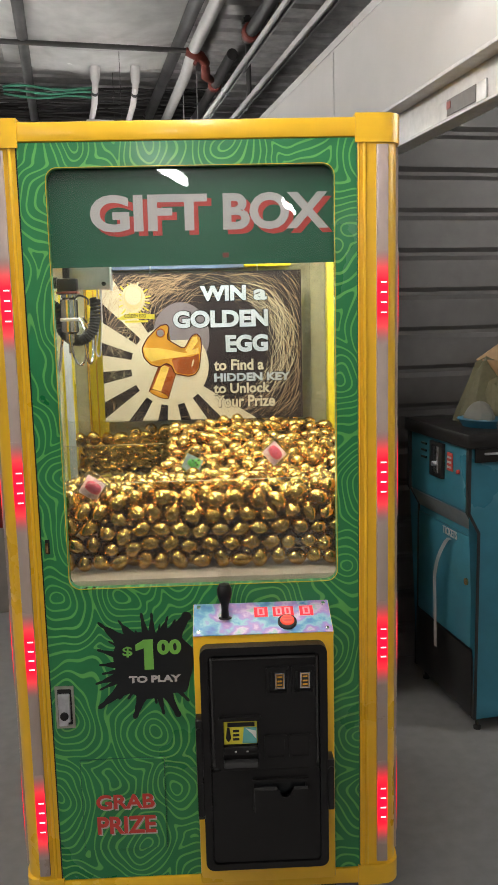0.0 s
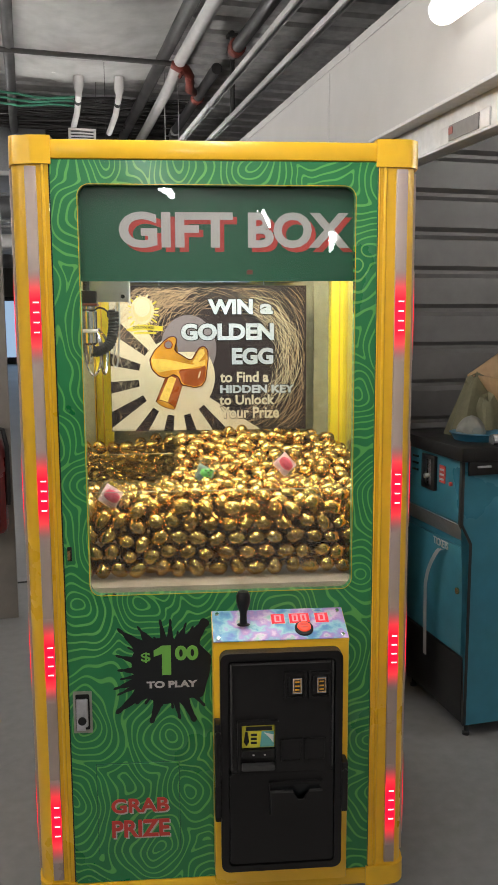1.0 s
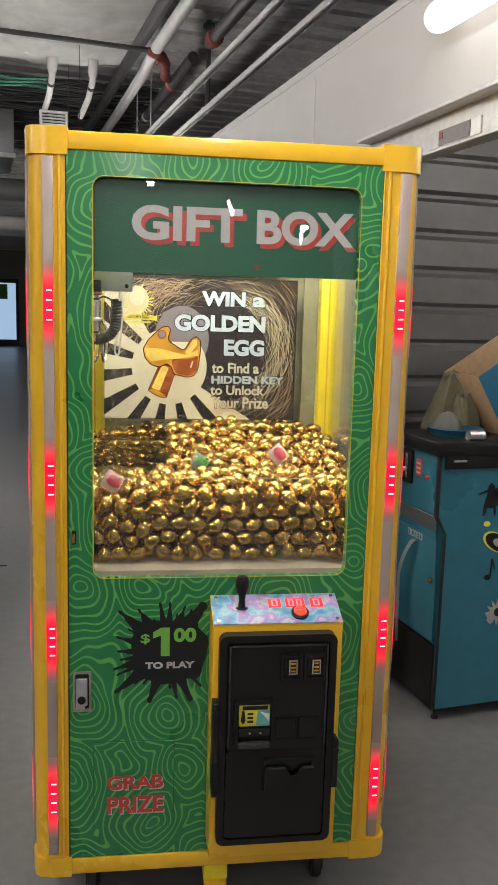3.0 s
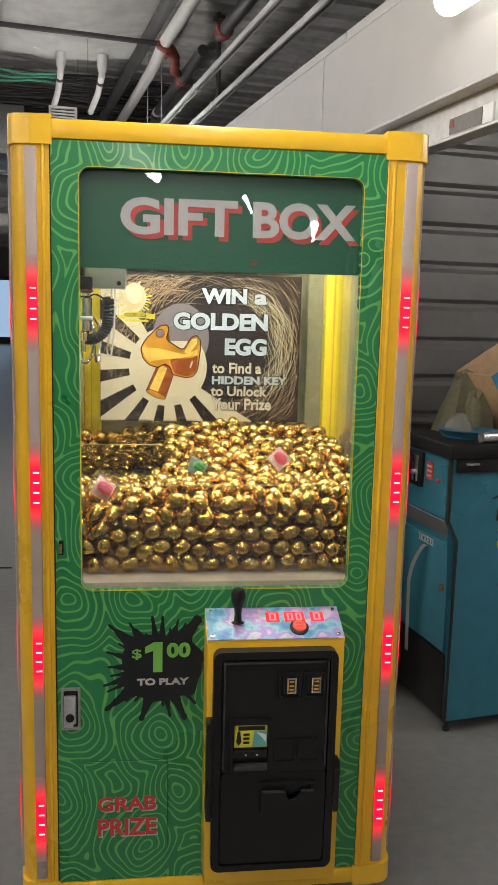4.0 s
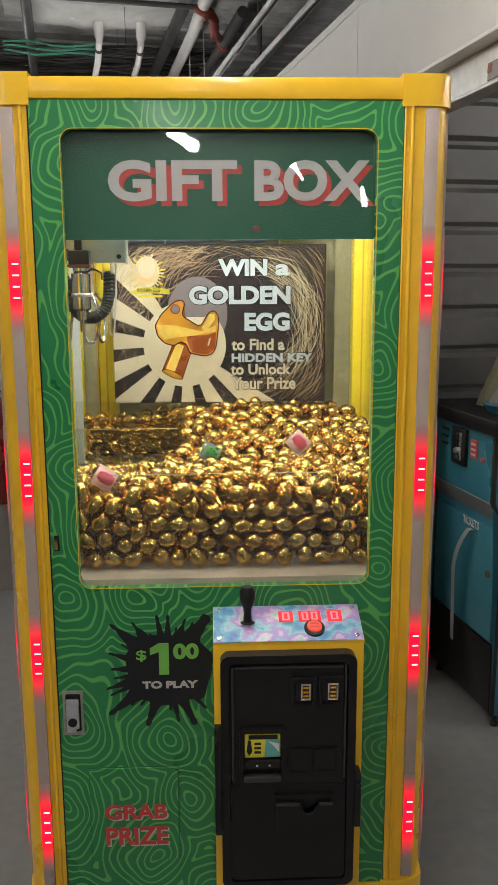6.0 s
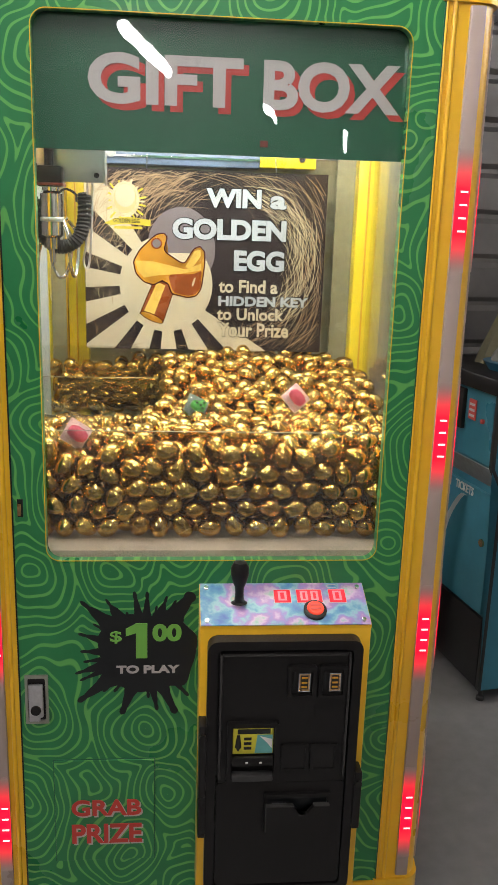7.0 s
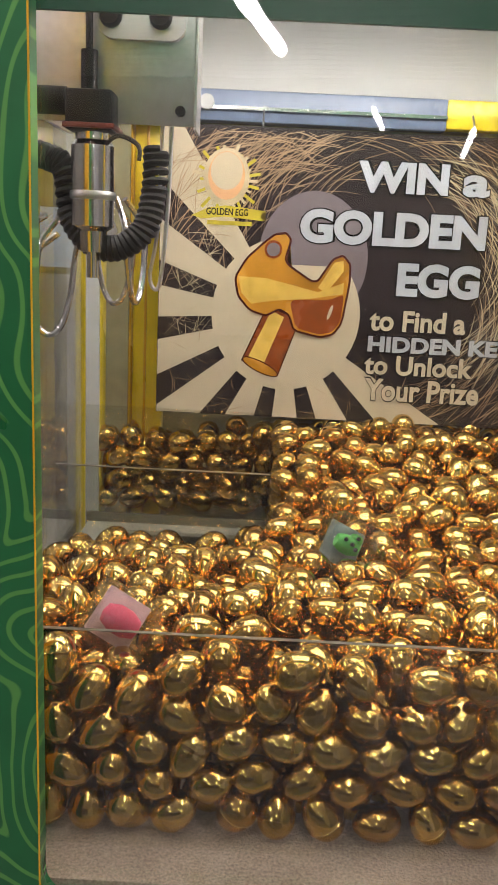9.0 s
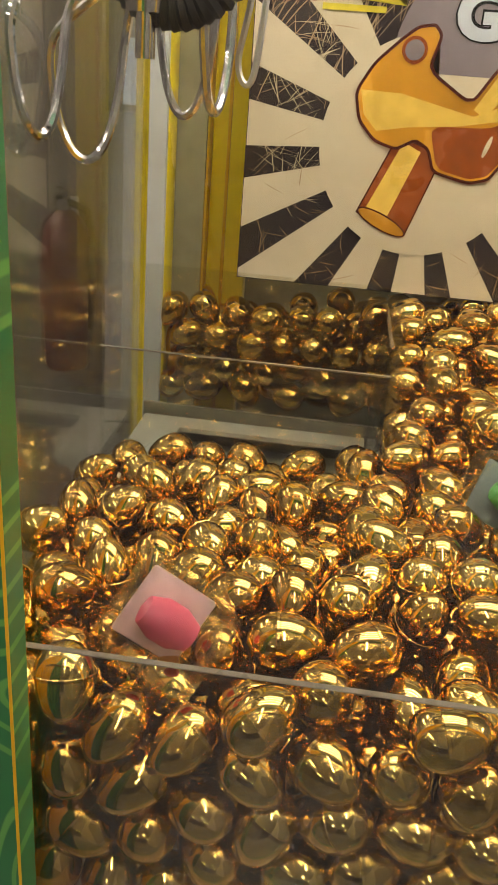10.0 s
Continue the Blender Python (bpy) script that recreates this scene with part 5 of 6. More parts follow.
part("roller", lathe([(0.0, 0.735), (0.011, 0.735), (0.011, 0.745), (0.0, 0.745)], (-0.235, 0, 1.592), "y", 16), WHITE_PANEL, gt)
part("end_bolt", lathe([(0.0, 0.737), (0.007, 0.737), (0.007, 0.746), (0.0, 0.746)], (0.225, 0, 1.592), "y", 12), BLACK_METAL, gt)

# front guard and prize chute of clear acrylic
guard = part("front_guard", box(OUT_L + 0.025, OUT_R - 0.025, 0.060, 0.064, 0.868, 1.073), GUARD, cm, "low clear acrylic guard", smooth=False)
guard.visible_shadow = False
CH = (-0.405, -0.116, 0.505, 0.700)
for nm, b in (("chute_front", (CH[0], CH[1], CH[2], CH[2] + 0.004, 0.870, 1.089)), ("chute_back", (CH[0], CH[1], CH[3] - 0.004, CH[3], 0.870, 1.135)), ("chute_side", (CH[1] - 0.004, CH[1], CH[2] + 0.0045, CH[3] - 0.0045, 0.870, 1.118))):
    ob = part(nm, box(*b), ACRYLIC, cm, "clear acrylic chute wall", smooth=False)
    ob.visible_shadow = False
part("chute_lining", box(CH[0], CH[1], CH[3] + 0.001, CH[3] + 0.006, 0.870, 0.958), GREY_LINING, cm, "plain grey chute lining", smooth=False)
rim = part("chute_rim", ring_panel(square_loop(CH[0] + 0.004, CH[1] - 0.006, 0, CH[3] - CH[2] - 0.012), square_loop(CH[0] + 0.055, CH[1] - 0.03, 0.025, CH[3] - CH[2] - 0.045), 0, 0.006), CHUTE_RIM, cm, "pale chute rim", smooth=False)
for v in rim.data.vertices:
    x, y, z = v.co
    v.co = (x, CH[2] + 0.006 + z, 0.945 - y)
part("chute_pit", box(CH[0] + 0.004, CH[1] - 0.006, CH[2] + 0.006, CH[3] - 0.006, 0.905, 0.912), GREY_LINING, cm, smooth=False)

# opaque strips stand in for the light line along the acrylic edges
for nm, b in (("guard_edge", (OUT_L + 0.025, OUT_R - 0.025, 0.0602, 0.0638, 1.0732, 1.0738)), ("chute_edge", (CH[0], CH[1], CH[2] + 0.0002, CH[2] + 0.0038, 1.0892, 1.0902)),):
    part(nm, box(*b), EDGE, cm, "thin strip drawn as the light line on an acrylic edge", smooth=False)

# ---------------- claw and carriage ----------------
cw = thing("crane_claw", (-0.31, 0.33, 1.5), "chrome crane claw with black coiled cable on a steel carriage", "claw")
part("carriage_plate", box(-0.382, -0.213, 0.285, 0.290, 1.498, 1.715, 0.002), STEEL, cw)
part("carriage_side", box(-0.385, -0.379, 0.290, 0.50, 1.510, 1.715, 0.001), STEEL, cw)
part("carriage_edge", box(-0.213, -0.2105, 0.284, 0.33, 1.495, 1.715), STEEL, cw)
part("roller_plate", prism(rounded(-0.305, -0.222, 1.572, 1.618, 0.015), 0.277, 0.2845), WHITE_PANEL, cw)
for x in (-0.293, -0.246):
    part("roller_bolt", lathe([(0.0, 0.268), (0.009, 0.268), (0.011, 0.274), (0.011, 0.278), (0.0, 0.278)], (x, 0, 1.592), "y", 14), BLACK_METAL, cw)
part("plate_screw", lathe([(0.0, 0.279), (0.005, 0.279), (0.005, 0.286), (0.0, 0.286)], (-0.226, 0, 1.511), "y", 10), BLACK_METAL, cw)
part("lift_rod", rod((-0.312, 0.272, 1.50), (-0.312, 0.272, 1.72), 0.0035, 10), BLACK_METAL, cw)
part("rod_sleeve", rod((-0.312, 0.272, 1.525), (-0.312, 0.272, 1.56), 0.008, 12), BLACK_METAL, cw)
part("head_block", box(-0.332, -0.287, 0.255, 0.30, 1.487, 1.524, 0.003), BLACK_METAL, cw)
part("head_band", box(-0.334, -0.285, 0.253, 0.302, 1.489, 1.494, 0.001), PIPE_RED, cw)
part("side_motor", rod((-0.385, 0.275, 1.515), (-0.334, 0.275, 1.515), 0.013, 16), BLACK_PLASTIC, cw)
part("coil_can", lathe([(0.0, 1.375), (0.012, 1.375), (0.014, 1.395), (0.021, 1.40), (0.021, 1.475), (0.017, 1.48), (0.017, 1.488), (0.0, 1.488)], (-0.309, 0.276, 0), "z", 24), CHROME, cw, "polished solenoid can")
part("can_band", lathe([(0.0215, 1.425), (0.0225, 1.427), (0.0225, 1.431), (0.0215, 1.433)], (-0.309, 0.276, 0), "z", 24), STEEL, cw)
part("plunger", rod((-0.309, 0.276, 1.35), (-0.309, 0.276, 1.38), 0.006, 12), CHROME, cw)
ctrl = [Vector(p) + Vector((0.010, 0.045, 0.014)) for p in ((-0.405, 0.27, 1.52), (-0.398, 0.262, 1.463), (-0.372, 0.25, 1.452), (-0.350, 0.245, 1.440), (-0.343, 0.242, 1.395), (-0.322, 0.238, 1.370), (-0.295, 0.238, 1.366), (-0.270, 0.242, 1.385), (-0.262, 0.25, 1.42), (-0.261, 0.255, 1.462))]


def smooth_path(c, steps):
    out = []
    for i in range(len(c) - 1):
        p0, p1, p2, p3 = c[max(0, i - 1)], c[i], c[i + 1], c[min(len(c) - 1, i + 2)]
        for k in range(steps):
            t = k / steps
            out.append(0.5 * ((2 * p1) + (p2 - p0) * t + (2 * p0 - 5 * p1 + 4 * p2 - p3) * t * t + (3 * p1 - p0 - 3 * p2 + p3) * t ** 3))
    return out + [c[-1]]


path = smooth_path(ctrl, 60)
helix, up = [], Vector((0, -1, 0))
for i, p in enumerate(path):
    d = (path[min(i + 1, len(path) - 1)] - path[max(i - 1, 0)]).normalized()
    up = (up - d * up.dot(d)).normalized()
    a = TAU * i / 11
    helix.append(p + (up * math.cos(a) + d.cross(up) * math.sin(a)) * 0.0098)
part("coiled_cable", sweep(helix, 0.0040, 6), BLACK_RUBBER, cw, "black coiled cable")
part("thin_wire", sweep(smooth_path([Vector(p) for p in ((-0.261, 0.255, 1.462), (-0.263, 0.258, 1.476), (-0.282, 0.262, 1.484), (-0.298, 0.268, 1.474))], 6), 0.0022, 6), BLACK_RUBBER, cw)
part("spare_wire", sweep(smooth_path([Vector(p) for p in ((-0.245, 0.30, 1.50), (-0.248, 0.30, 1.40), (-0.255, 0.30, 1.352), (-0.245, 0.30, 1.345), (-0.238, 0.30, 1.42), (-0.236, 0.30, 1.50))], 8), 0.0022, 6), STEEL, cw)
hub = Vector((-0.325, 0.38, 1.395))
for tip, ax in (((-0.385, 0.400, 1.276), (0.95, 0.3)), ((-0.318, 0.450, 1.312), (0.9, -0.4)), ((-0.285, 0.400, 1.318), (0.25, 0.95)), ((-0.400, 0.340, 1.295), (0.4, 0.9))):
    tip, sv = Vector(tip), Vector((*ax, 0))
    c = []
    for w, h in ((0.012, 0.115), (0.026, 0.085), (0.024, 0.045), (0.014, 0.012), (0.0, 0.0), (-0.014, 0.012), (-0.024, 0.045), (-0.026, 0.085), (-0.012, 0.115)):
        c.append(tip.lerp(Vector((hub.x, hub.y, tip.z)), max(0, h - 0.08) * 12) + sv * w + Vector((0, 0, h)))
    part("claw_finger", sweep(smooth_path(c, 7), 0.0036, 8), CHROME, cw)
part("claw_hub", lathe([(0.0, 1.385), (0.018, 1.387), (0.022, 1.397), (0.018, 1.411), (0.0, 1.413)], (hub.x, hub.y, 0), "z", 18), STEEL, cw)

# ---------------- poster ----------------
PX0, PX1, PZ0, PZ1, PY = -0.297, 0.285, 1.128, 1.556, 0.705
po = thing("poster_board", (0, PY, PZ0), "dark printed poster with golden key, sun rays and nest", "poster")
part("board", box(PX0, PX1, PY, PY + 0.005, PZ0, PZ1), POSTER_DARK, po, smooth=False)
CX, CZ, CR = -0.102, 1.288, 0.113


def layer(name, pts, mat, lift, label=""):
    pts = clip(list(pts), PX0 + 0.001, PX1 - 0.001, PZ0 + 0.001, PZ1 - 0.001)
    if len(pts) > 2:
        return part(name, prism(pts, PY - lift, PY - lift + 0.0004), mat, po, label, smooth=False)


def straws(n, seed, mat, lift, centre, r0, r1, a0, a1, wide, length):
    """Thin printed straws that curl round a nest."""
    r = random.Random(seed)
    bm = bmesh.new()
    for k in range(n):
        a, rad, sweep_a = radians(r.uniform(a0, a1)), r.uniform(r0, r1), r.uniform(0.5, 1.0) * length
        drift, last = r.uniform(-0.05, 0.05), None
        for i in range(7):
            t = a + sweep_a * (i / 6 - 0.5)
            q = rad + drift * (i / 6 - 0.5)
            x, z = centre[0] + q * math.cos(t) * 1.05, centre[1] + q * math.sin(t)
            w = wide * (1 - abs(i / 3 - 1) * 0.6)
            dx, dz = math.cos(t) * w, math.sin(t) * w
            if not (PX0 + 0.003 < x < PX1 - 0.003 and PZ0 + 0.003 < z < PZ1 - 0.003):
                last = None
                continue
            pair = (bm.verts.new((x - dx, PY - lift - k * 2e-6, z - dz)), bm.verts.new((x + dx, PY - lift - k * 2e-6, z + dz)))
            if last:
                bm.faces.new((last[0], last[1], pair[1], pair[0]))
            last = pair
    return part("straw_print", bm, mat, po, "printed nest straws", smooth=False)


straws(150, 7, STRAW, 0.0006, (-0.02, 1.34), 0.15, 0.34, 100, 175, 0.0008, 0.5)
straws(230, 1, STRAW, 0.0006, (0.03, 1.33), 0.16, 0.30, -70, 150, 0.0006, 0.8)
straws(110, 2, STRAW_PALE, 0.0009, (0.04, 1.34), 0.15, 0.22, -35, 60, 0.0006, 0.8)
straws(170, 11, STRAW, 0.0009, (CX, CZ), 0.12, 0.21, 110, 350, 0.0006, 0.16)
for k in range(-1, 8):
    a0, a1 = radians(152.5 + 24 * k - 7.0), radians(152.5 + 24 * k + 7.0)
    layer("ray", [(CX + 0.08 * math.cos(a0), CZ + 0.08 * math.sin(a0)), (CX + 0.7 * math.cos(a0), CZ + 0.7 * math.sin(a0)), (CX + 0.7 * math.cos(a1), CZ + 0.7 * math.sin(a1)), (CX + 0.08 * math.cos(a1), CZ + 0.08 * math.sin(a1))], CREAM, 0.0012, "cream sun ray")
straws(110, 3, STRAW_PALE, 0.0010, (-0.10, 1.30), 0.12, 0.17, 130, 215, 0.0005, 0.2)
straws(60, 5, STRAW, 0.0016, (-0.10, 1.36), 0.15, 0.22, 85, 150, 0.0006, 0.5)
layer("halo", ellipse(CX, CZ, CR, CR + 0.002, 48), CREAM, 0.0020, "cream halo")
layer("halo_top", ellipse(CX + 0.036, CZ + 0.085, 0.082, 0.098, 40), POSTER_GREY, 0.0017, "grey dome behind the key")
layer("halo_top", [(x, max(z, CZ + 0.075)) for x, z in ellipse(CX + 0.036, CZ + 0.085, 0.079, 0.095, 40)], POSTER_GREY, 0.0023)


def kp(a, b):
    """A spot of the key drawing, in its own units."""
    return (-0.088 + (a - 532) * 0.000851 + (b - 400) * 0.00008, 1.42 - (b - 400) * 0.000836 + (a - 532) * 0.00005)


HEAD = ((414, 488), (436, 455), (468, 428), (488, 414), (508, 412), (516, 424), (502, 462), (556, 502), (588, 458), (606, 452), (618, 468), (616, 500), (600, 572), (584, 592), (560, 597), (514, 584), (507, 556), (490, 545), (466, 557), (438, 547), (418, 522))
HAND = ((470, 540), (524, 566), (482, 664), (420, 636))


def grow(pts, f):
    mx, mz = sum(p[0] for p in pts) / len(pts), sum(p[1] for p in pts) / len(pts)
    return [(mx + (x - mx) * f, mz + (z - mz) * f) for x, z in pts]


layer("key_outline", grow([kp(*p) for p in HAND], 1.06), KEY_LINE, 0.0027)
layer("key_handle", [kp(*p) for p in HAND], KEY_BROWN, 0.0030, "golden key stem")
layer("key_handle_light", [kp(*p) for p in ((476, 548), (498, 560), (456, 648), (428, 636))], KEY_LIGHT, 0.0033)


def soft(pts):
    """A closed outline with its corners rounded."""
    v = [Vector(p) for p in pts]
    for _ in range(2):
        v = [q for i in range(len(v)) for q in (v[i].lerp(v[(i + 1) % len(v)], 0.14), v[i].lerp(v[(i + 1) % len(v)], 0.86))]
    return [(q.x, q.y) for q in v]


def stroke(pts, w, lift):
    """A drawn line of even width round a closed outline."""
    v = [Vector(p) for p in pts]
    bm = bmesh.new()
    for i, a in enumerate(v):
        b = v[(i + 1) % len(v)]
        t = (b - a).normalized()
        n = Vector((-t.y, t.x)) * w
        a, b = a - t * w * 0.5, b + t * w * 0.5
        bm.faces.new([bm.verts.new((q.x, PY - lift - (i % 3) * 3e-5, q.y)) for q in (a + n, b + n, b - n, a - n)])
    return part("key_outline", bm, KEY_LINE, po, smooth=False)


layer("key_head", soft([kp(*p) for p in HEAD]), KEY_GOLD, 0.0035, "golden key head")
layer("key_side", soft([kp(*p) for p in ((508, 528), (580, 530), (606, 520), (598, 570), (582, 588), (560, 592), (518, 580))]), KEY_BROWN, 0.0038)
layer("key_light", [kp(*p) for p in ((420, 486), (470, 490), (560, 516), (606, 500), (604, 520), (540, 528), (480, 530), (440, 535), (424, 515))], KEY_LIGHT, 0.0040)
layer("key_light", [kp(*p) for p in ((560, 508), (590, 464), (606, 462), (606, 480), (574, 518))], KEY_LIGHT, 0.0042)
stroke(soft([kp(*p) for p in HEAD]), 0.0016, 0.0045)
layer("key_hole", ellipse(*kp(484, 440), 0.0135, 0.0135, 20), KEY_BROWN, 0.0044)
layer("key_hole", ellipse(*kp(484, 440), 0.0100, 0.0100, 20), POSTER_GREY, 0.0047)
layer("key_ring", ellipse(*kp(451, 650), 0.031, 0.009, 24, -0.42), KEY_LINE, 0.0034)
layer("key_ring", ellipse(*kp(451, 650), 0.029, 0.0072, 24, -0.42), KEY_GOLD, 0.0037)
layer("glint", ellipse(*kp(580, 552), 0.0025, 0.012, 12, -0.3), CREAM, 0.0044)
# egg emblem
for k in range(30):
    t = TAU * k / 30
    r = 0.046 + 0.007 * math.sin(k * 2.4)
    layer("sunburst", [(-0.200 + 0.02 * math.cos(t + w) if f == 0 else -0.200 + r * math.cos(t + w), 1.480 + (0.02 if f == 0 else r) * math.sin(t + w)) for f, w in ((0, -0.1), (1, -0.045), (1, 0.045), (0, 0.1))], SUN_YELLOW if k % 2 else STRAW_PALE, 0.0024 + k * 2e-6, "yellow sunburst")
layer("sunburst", ellipse(-0.200, 1.484, 0.034, 0.041, 28), STRAW_PALE, 0.0026)
layer("egg_print", ellipse(-0.200, 1.486, 0.027, 0.034, 28), PEACH, 0.0028, "peach egg")
layer("egg_glint", ellipse(-0.200, 1.4925, 0.0235, 0.0265, 28), CREAM, 0.0031, "cream gleam")
layer("ribbon", [(-0.250, 1.428), (-0.225, 1.440), (-0.20, 1.444), (-0.175, 1.442), (-0.140, 1.438), (-0.150, 1.430), (-0.140, 1.424), (-0.20, 1.428), (-0.235, 1.424)], SUN_YELLOW, 0.0031, "yellow ribbon")
part("lettering", lettering("GOLDEN EGG", -0.228, -0.166, 1.430, 1.440, PY - 0.0032, 0.0004, 0.02), POSTER_INK, po, "small dark words", smooth=False)
layer("text_bar", [(-0.226, 1.416), (-0.160, 1.416), (-0.160, 1.422), (-0.226, 1.422)], SUN_YELLOW, 0.0031)
for word, b, mt, bold in (("WIN", (-0.008, 0.125, 1.472, 1.516), POSTER_WHITE, 0.05), ("a", (0.146, 0.186, 1.472, 1.503), POSTER_WHITE, 0.04), ("GOLDEN", (-0.088, 0.188, 1.396, 1.446), POSTER_WHITE, 0.05), ("EGG", (0.062, 0.186, 1.324, 1.374), POSTER_WHITE, 0.05),
                          ("to Find a", (0.026, 0.172, 1.271, 1.303), CREAM, 0.03), ("HIDDEN KEY", (0.026, 0.250, 1.239, 1.263), POSTER_WHITE, 0.045), ("to Unlock", (0.023, 0.190, 1.204, 1.234), CREAM, 0.03), ("Your Prize", (0.026, 0.203, 1.163, 1.198), CREAM, 0.03)):
    part("letter_outline", lettering(word, b[0] - 0.0016, b[1] + 0.0016, b[2] - 0.0016, b[3] + 0.0016, PY - 0.0026, 0.0006, bold + (0.04 if bold > 0.046 else 0.022)), POSTER_INK, po, smooth=False)
    part("lettering", lettering(word, *b, PY - 0.0034, 0.0008, bold), mt, po, "white words" if mt is POSTER_WHITE else "cream words", smooth=False)
for x in (-0.15, 0.16):
    part("hanger", rod((x, PY + 0.003, PZ1 - 0.01), (x, 0.744, 1.59), 0.0015, 6), STEEL, po)

# ---------------- eggs and toys ----------------
CUBES = ((-0.252, 0.125, 1.052, PINK, (-18, 35, 10)), (-0.030, 0.315, 1.066, TOY_GREEN, (-25, 28, 8)), (0.174, 0.302, 1.090, PINK, (-25, 48, -10)))
for x, y, z, mt, rot in CUBES:
    tc = thing("toy_cube", (x, y, z), "clear plastic cube with a green toy inside, on golden eggs" if mt is TOY_GREEN else "clear plastic cube with a pink toy inside, on golden eggs", "toy", "toy cubes")
    M = pose(x, y, z, *rot)
    h = 0.0285
    bm = box(-h, h, -h, h, -h, h, 0.004, 2)
    bm.transform(M)
    sh = part("shell", bm, FROSTED, tc, "cloudy clear cube shell")
    sh.visible_shadow = False
    # added card: its colour gives the pale shell look, or the dark green-toy interior
    bm = box(-h * 0.8, h * 0.8, h * 0.35, h * 0.45, -h * 0.8, h * 0.8, 0.002)
    bm.transform(M)
    part("card", bm, CUBE_DARK if mt is TOY_GREEN else PINK_CARD, tc, "card added to tone the inside of the cube")
    bm = lathe([(0.0, -0.015), (0.007, -0.013), (0.0105, -0.005), (0.0105, 0.005), (0.007, 0.013), (0.0, 0.015)], (0.0, -0.002, 0), "x", 18)
    if mt is TOY_GREEN:
        lathe([(0.0, -0.007), (0.006, -0.005), (0.008, 0.0), (0.006, 0.005), (0.0, 0.007)], (0.007, -0.003, 0.009), "z", 14, bm)
    bm.transform(M @ Matrix.Diagonal((1.1, 0.9, 1.05, 1) if mt is TOY_GREEN else (1.3, 1, 1.25, 1)))
    part("toy", bm, mt, tc)
    if mt is TOY_GREEN:
        bm = None
        for q in ((0.007, -0.011, 0.010), (0.002, -0.0125, 0.001), (-0.007, -0.012, 0.003), (0.008, -0.012, -0.003)):
            bm = lathe([(0.0, -0.002), (0.0025, -0.001), (0.0025, 0.001), (0.0, 0.002)], q, "y", 8, bm)
        bm.transform(M)
        part("spots", bm, BLACK_PRINT, tc)


def pile_top(x, y):
    """Height of the heap of eggs."""
    h = 1.048 + 0.012 * math.sin(7 * x + 1)
    if y > 0.35:
        h += 0.075 * min(1, (y - 0.35) / 0.35)
    if x < -0.06 and 0.28 < y < 0.53:
        h -= 0.05 * min(1, (y - 0.28) / 0.17) * min(1, (-0.06 - x) / 0.08)
    return h


def bed(x, y):
    if y < 0.155:
        return 0.869
    if x < CH[1] + 0.05 and CH[2] - 0.06 < y < CH[2]:
        return 0.90
    if x < CH[1] + 0.05 and y > CH[2]:
        return 0.960 if y > CH[3] else 0.93
    return pile_top(x, y) - 0.10


# a low wedge under the heap that carries the upper eggs
bm = bmesh.new()
nx, ny = 20, 16
top = [[bm.verts.new((-0.40 + 0.785 * i / nx, 0.158 + 0.66 * j / ny, bed(-0.40 + 0.785 * i / nx, 0.158 + 0.66 * j / ny) - 0.004)) for j in range(ny + 1)] for i in range(nx + 1)]
for i in range(nx):
    for j in range(ny):
        x, y = -0.40 + 0.785 * (i + .5) / nx, 0.158 + 0.66 * (j + .5) / ny
        if not (x < CH[1] + 0.05 and y > CH[2] - 0.07):
            bm.faces.new((top[i][j], top[i + 1][j], top[i + 1][j + 1], top[i][j + 1]))
ext = bmesh.ops.extrude_face_region(bm, geom=bm.faces[:])
for v in ext["geom"]:
    if isinstance(v, bmesh.types.BMVert):
        v.co.z = 0.869
part("false_bottom", bm, BRONZE, cm, "dark raised bin bottom", smooth=False)

R = 0.0182
rng = np.random.default_rng(5)
eggs = np.zeros((2300, 3))
count = 0
BX0, BX1, BY0, BY1 = OUT_L + 0.026 + R, OUT_R - 0.026 - R, 0.065 + R, 0.80 - R
# the outermost layer lies against the clear guard, row over row
def resting(x, row, r):
    z = 0.869 + R
    for ex, ez in row:
        if abs(ex - x) < 2 * r:
            z = max(z, ez + math.sqrt((2 * r) ** 2 - (ex - x) ** 2))
    return z


row = []
while len(row) < 140:
    z, x = min((resting(x, row, 0.0187), x) for x in (rng.uniform(BX0, BX1) for _ in range(60)))
    if z > 1.048 + 0.012 * math.sin(7 * x + 1) - R * 0.5:
        break
    row.append((x, z))
for x, z in row:
    eggs[count] = (x, 0.065 + R + rng.uniform(0.0, 0.004), z)
    count += 1
FRONT = count
BY0 = 0.065 + 2.9 * R
obst = np.array([[c[0], c[1], c[2]] for c in CUBES])
fails = 0
while count < 2299 and fails < 300:
    best = None
    for _ in range(34):
        x, y = rng.uniform(BX0, BX1), (rng.uniform(BY0, 0.155) if rng.random() < 0.2 else rng.uniform(BY0, BY1))
        if x < CH[1] + R + 0.003 and CH[2] - R - 0.002 < y < CH[3] + R + 0.002:
            continue
        z = bed(x, y) + R
        e = eggs[:count]
        if count:
            d2 = (e[:, 0] - x) ** 2 + (e[:, 1] - y) ** 2
            near = d2 < (2 * R * 0.955) ** 2
            if near.any():
                z = max(z, float((e[near, 2] + np.sqrt((2 * R * 0.955) ** 2 - d2[near])).max()))
        if z > pile_top(x, y) - R * 0.45:
            continue
        if (((obst - (x, y, z)) ** 2).sum(1) < 0.042 ** 2).any():
            continue
        s = z - pile_top(x, y)
        if best is None or s < best[0]:
            best = (s, x, y, z)
    if best is None:
        fails += 1
        continue
    fails = 0
    eggs[count] = best[1:]
    count += 1
eggs = eggs[:count]


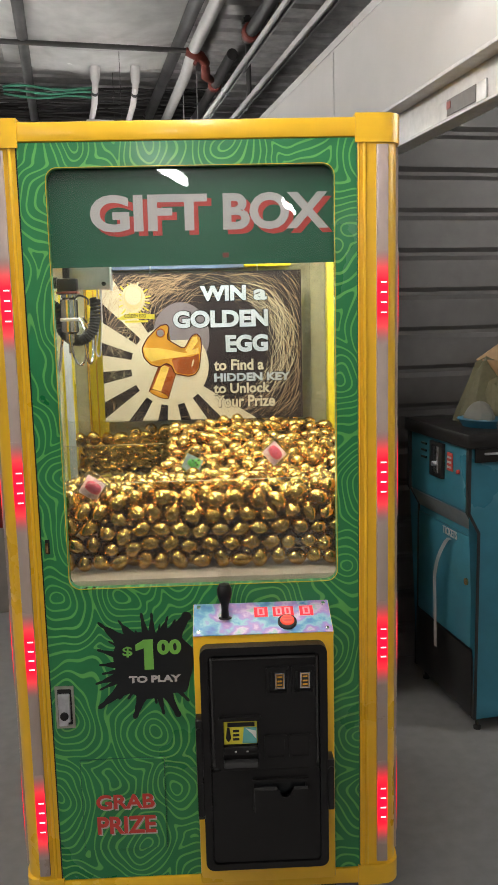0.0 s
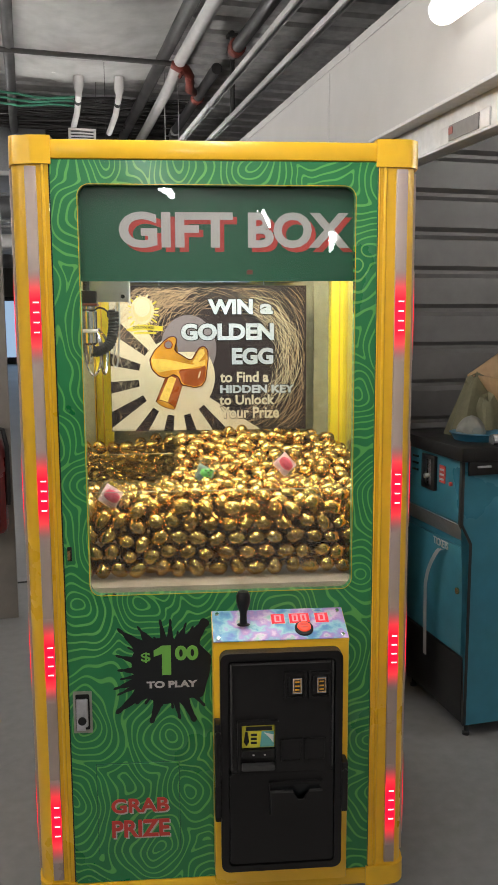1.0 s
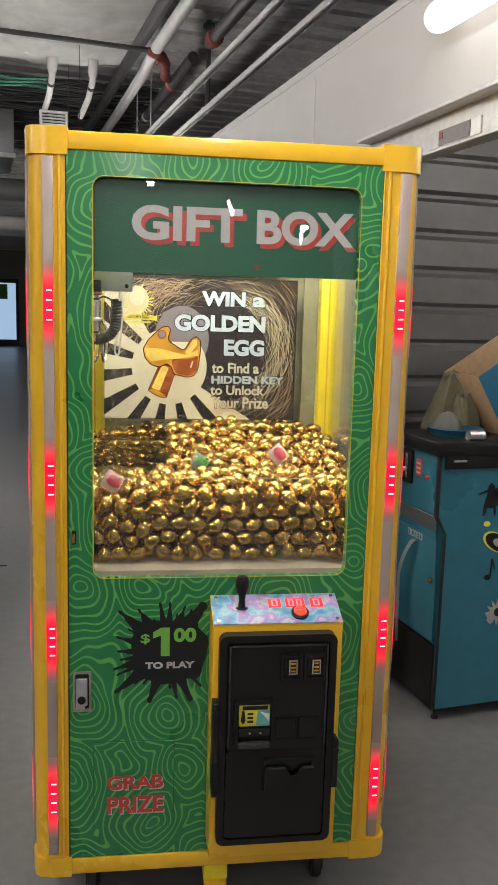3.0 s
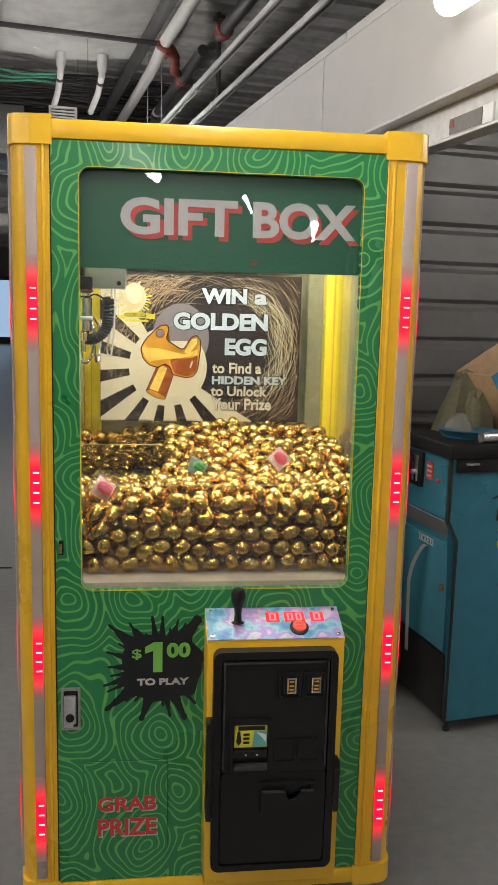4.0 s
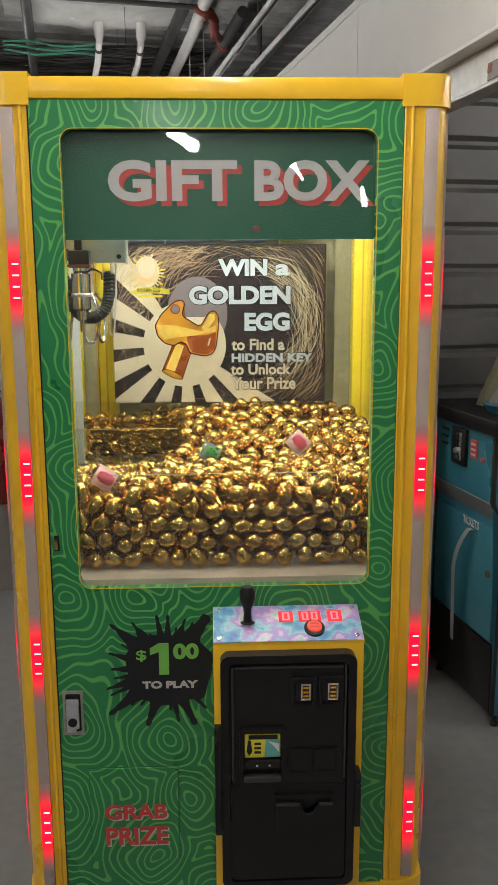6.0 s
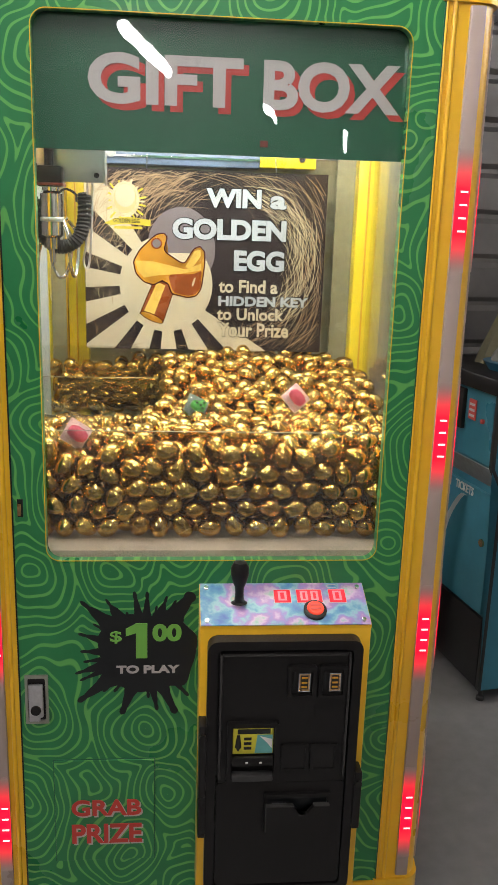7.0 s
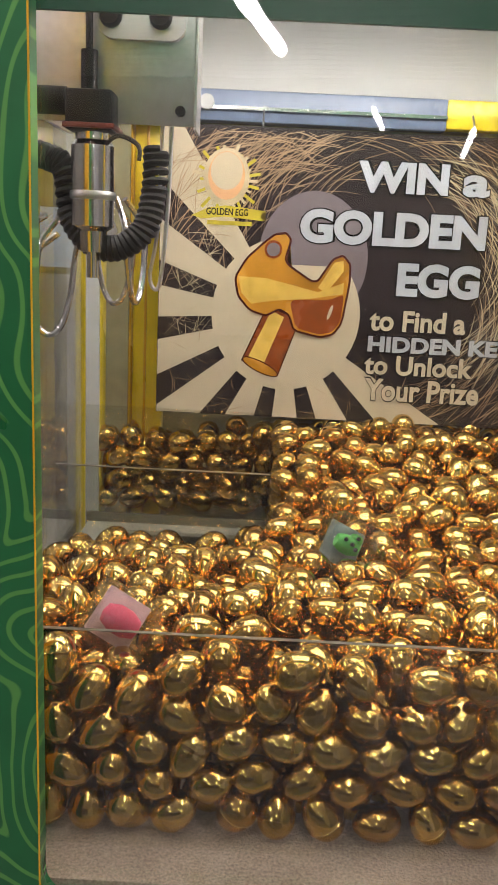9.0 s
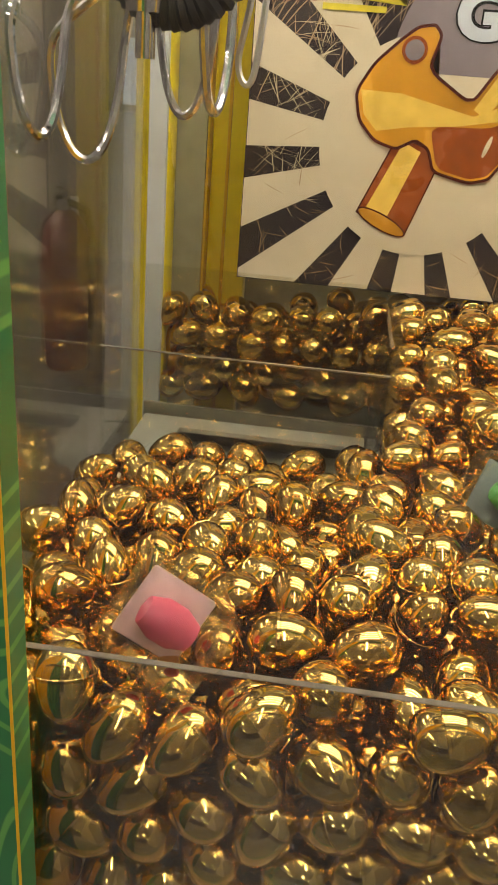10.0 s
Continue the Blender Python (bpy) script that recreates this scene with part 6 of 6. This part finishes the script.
def egg_mesh(seg=20):
    prof = []
    L, W = 0.0240, 0.0182
    for i in range(15):
        a = math.pi * (i / 14 - 0.5)
        t = math.sin(a)
        prof.append((W * math.cos(a) * (1 - 0.13 * t), L * t))
    prof[0], prof[-1] = (0.0011, -L * 0.9985), (0.0003, L)
    mid = 6
    r, h = prof[mid]
    prof[mid:mid + 1] = [(r - 0.0001, h - 0.0012), (r + 0.0004, h - 0.0008), (r + 0.0004, h + 0.0008), (r - 0.0001, h + 0.0012)]
    return lathe(prof, (0, 0, 0), "z", seg)


HOLE = material("moulding_hole", (0.01, 0.007, 0.004), 0.6, vary=0.1)


def with_hole(me, seg):
    """The small dark moulding hole at the blunt end of each egg."""
    me.materials.append(HOLE)
    for f in me.polygons:
        if len(f.vertices) == seg and f.area < 6e-6:
            f.material_index = 1 if f.area > 5e-7 else 0
    return me


shell = with_hole(finish("golden_egg", egg_mesh(), GOLD, True), 20)
rot = random.Random(21)
HALF, WAIST = 0.0240, 0.0182
axes = np.zeros((count, 3))
turned = np.zeros(count, bool)


def reach(ax, d):
    """How far an egg with axis ax reaches along d."""
    c = np.abs((ax * d).sum(-1))
    return np.sqrt((HALF * c) ** 2 + (WAIST ** 2) * (1 - c * c))


for i in range(count):
    d = eggs - eggs[i]
    dist = np.sqrt((d * d).sum(1))
    near = np.where((dist > 1e-6) & (dist < 0.049))[0]
    u = d[near] / dist[near][:, None]
    wall = np.array([[0, -1.0, 0]])
    best = None
    for _ in range(40 if i < FRONT else 12):
        v = np.array([rot.gauss(0, 1), rot.gauss(0, 0.25 if i < FRONT else 0.8), rot.gauss(0, 0.75)])
        v /= np.linalg.norm(v)
        other = np.where(turned[near], reach(axes[near], u), WAIST)
        pen = reach(v[None], u) + other - dist[near]
        score = float(np.clip(pen, 0, None).sum() * 1.0 + 3 * max(0.0, reach(v[None], wall)[0] - (eggs[i, 1] - 0.065)))
        if best is None or score < best[0]:
            best = (score, v)
    axes[i], turned[i] = best[1], True


def radial(ax, d):
    """Half the width of an egg along a line through its middle."""
    c = (ax * d).sum(-1) ** 2
    return 1 / np.sqrt(c / HALF ** 2 + (1 - c) / WAIST ** 2)


# let the heap settle: eggs push one another apart and sink until they rest
EX = np.eye(3)
pad = [reach(axes, EX[k][None]) for k in range(3)]
for step in range(220):
    if step % 10 == 0:
        d2 = ((eggs[:, None, :2] - eggs[None, :, :2]) ** 2).sum(-1) + (eggs[:, None, 2] - eggs[None, :, 2]) ** 2
        ia, ib = np.where(np.triu(d2 < 0.054 ** 2, 1))
    d = eggs[ib] - eggs[ia]
    dist = np.sqrt((d * d).sum(1)) + 1e-9
    u = d / dist[:, None]
    need = 1.01 * 0.5 * (reach(axes[ia], u) + reach(axes[ib], u) + radial(axes[ia], u) + radial(axes[ib], u))
    push = np.clip(need - dist, 0, None)[:, None] * u * 0.4
    np.add.at(eggs, ia, -push)
    np.add.at(eggs, ib, push)
    eggs[:, 2] -= 0.0007 * (1 - step / 220)
    eggs[:FRONT, 1] -= 0.0008
    for c in obst:
        v = eggs - c
        r = np.sqrt((v * v).sum(1))
        eggs += np.where(r < 0.044, (0.044 - r) / (r + 1e-9), 0)[:, None] * v
    x, y = eggs[:, 0], eggs[:, 1]
    inside = (x < CH[1] + pad[0]) & (y > CH[2] - pad[1]) & (y < CH[3] + 0.006 + pad[1])
    outs = np.stack([CH[1] + pad[0] - x, y - (CH[2] - pad[1]), CH[3] + 0.006 + pad[1] - y])
    side = outs.argmin(0)
    eggs[:, 0] += np.where(inside & (side == 0), outs[0], 0)
    eggs[:, 1] += np.where(inside & (side == 1), -outs[1], 0) + np.where(inside & (side == 2), outs[2], 0)
    eggs[:, 0] = np.clip(eggs[:, 0], OUT_L + 0.026 + pad[0], OUT_R - 0.026 - pad[0])
    eggs[:, 1] = np.clip(eggs[:, 1], 0.0655 + pad[1], 0.815 - pad[1])
    ground = np.array([bed(a, b) for a, b in eggs[:, :2]])
    eggs[:, 2] = np.maximum(eggs[:, 2], ground + np.where(ground < 0.87, pad[2], WAIST))
kept = np.array([e[2] < pile_top(e[0], e[1]) - R * 0.1 for e in eggs])
eggs, axes = eggs[kept], axes[kept]
order = np.argsort(eggs[:, 1] - 0.6 * (eggs[:, 2] - 0.87))


def egg_pose(k):
    v = Vector(axes[k]) * rot.choice((-1, 1))
    q = v.to_track_quat("Z", "Y").to_matrix().to_4x4()
    return Matrix.Translation(eggs[k]) @ q @ Matrix.Rotation(rot.uniform(0, TAU), 4, "Z") @ Matrix.Scale(rot.uniform(0.94, 1.03), 4)


far = bmesh.new()
for i, k in enumerate(order):
    m = egg_pose(k)
    if i < 300:
        ob = new("golden_egg", shell)
        ob.matrix_basis = m
        tagged(ob, "shiny gold plastic egg in a heap behind glass", "egg", "heap of golden eggs")
    else:
        one = egg_mesh(14)
        one.transform(m)
        merge(far, one)
me = with_hole(finish("golden_egg_heap", far, GOLD, True), 14)
tagged(new("golden_egg_heap", me), "heap of shiny gold plastic eggs at the back of the bin", "eggs", "", "stuff")
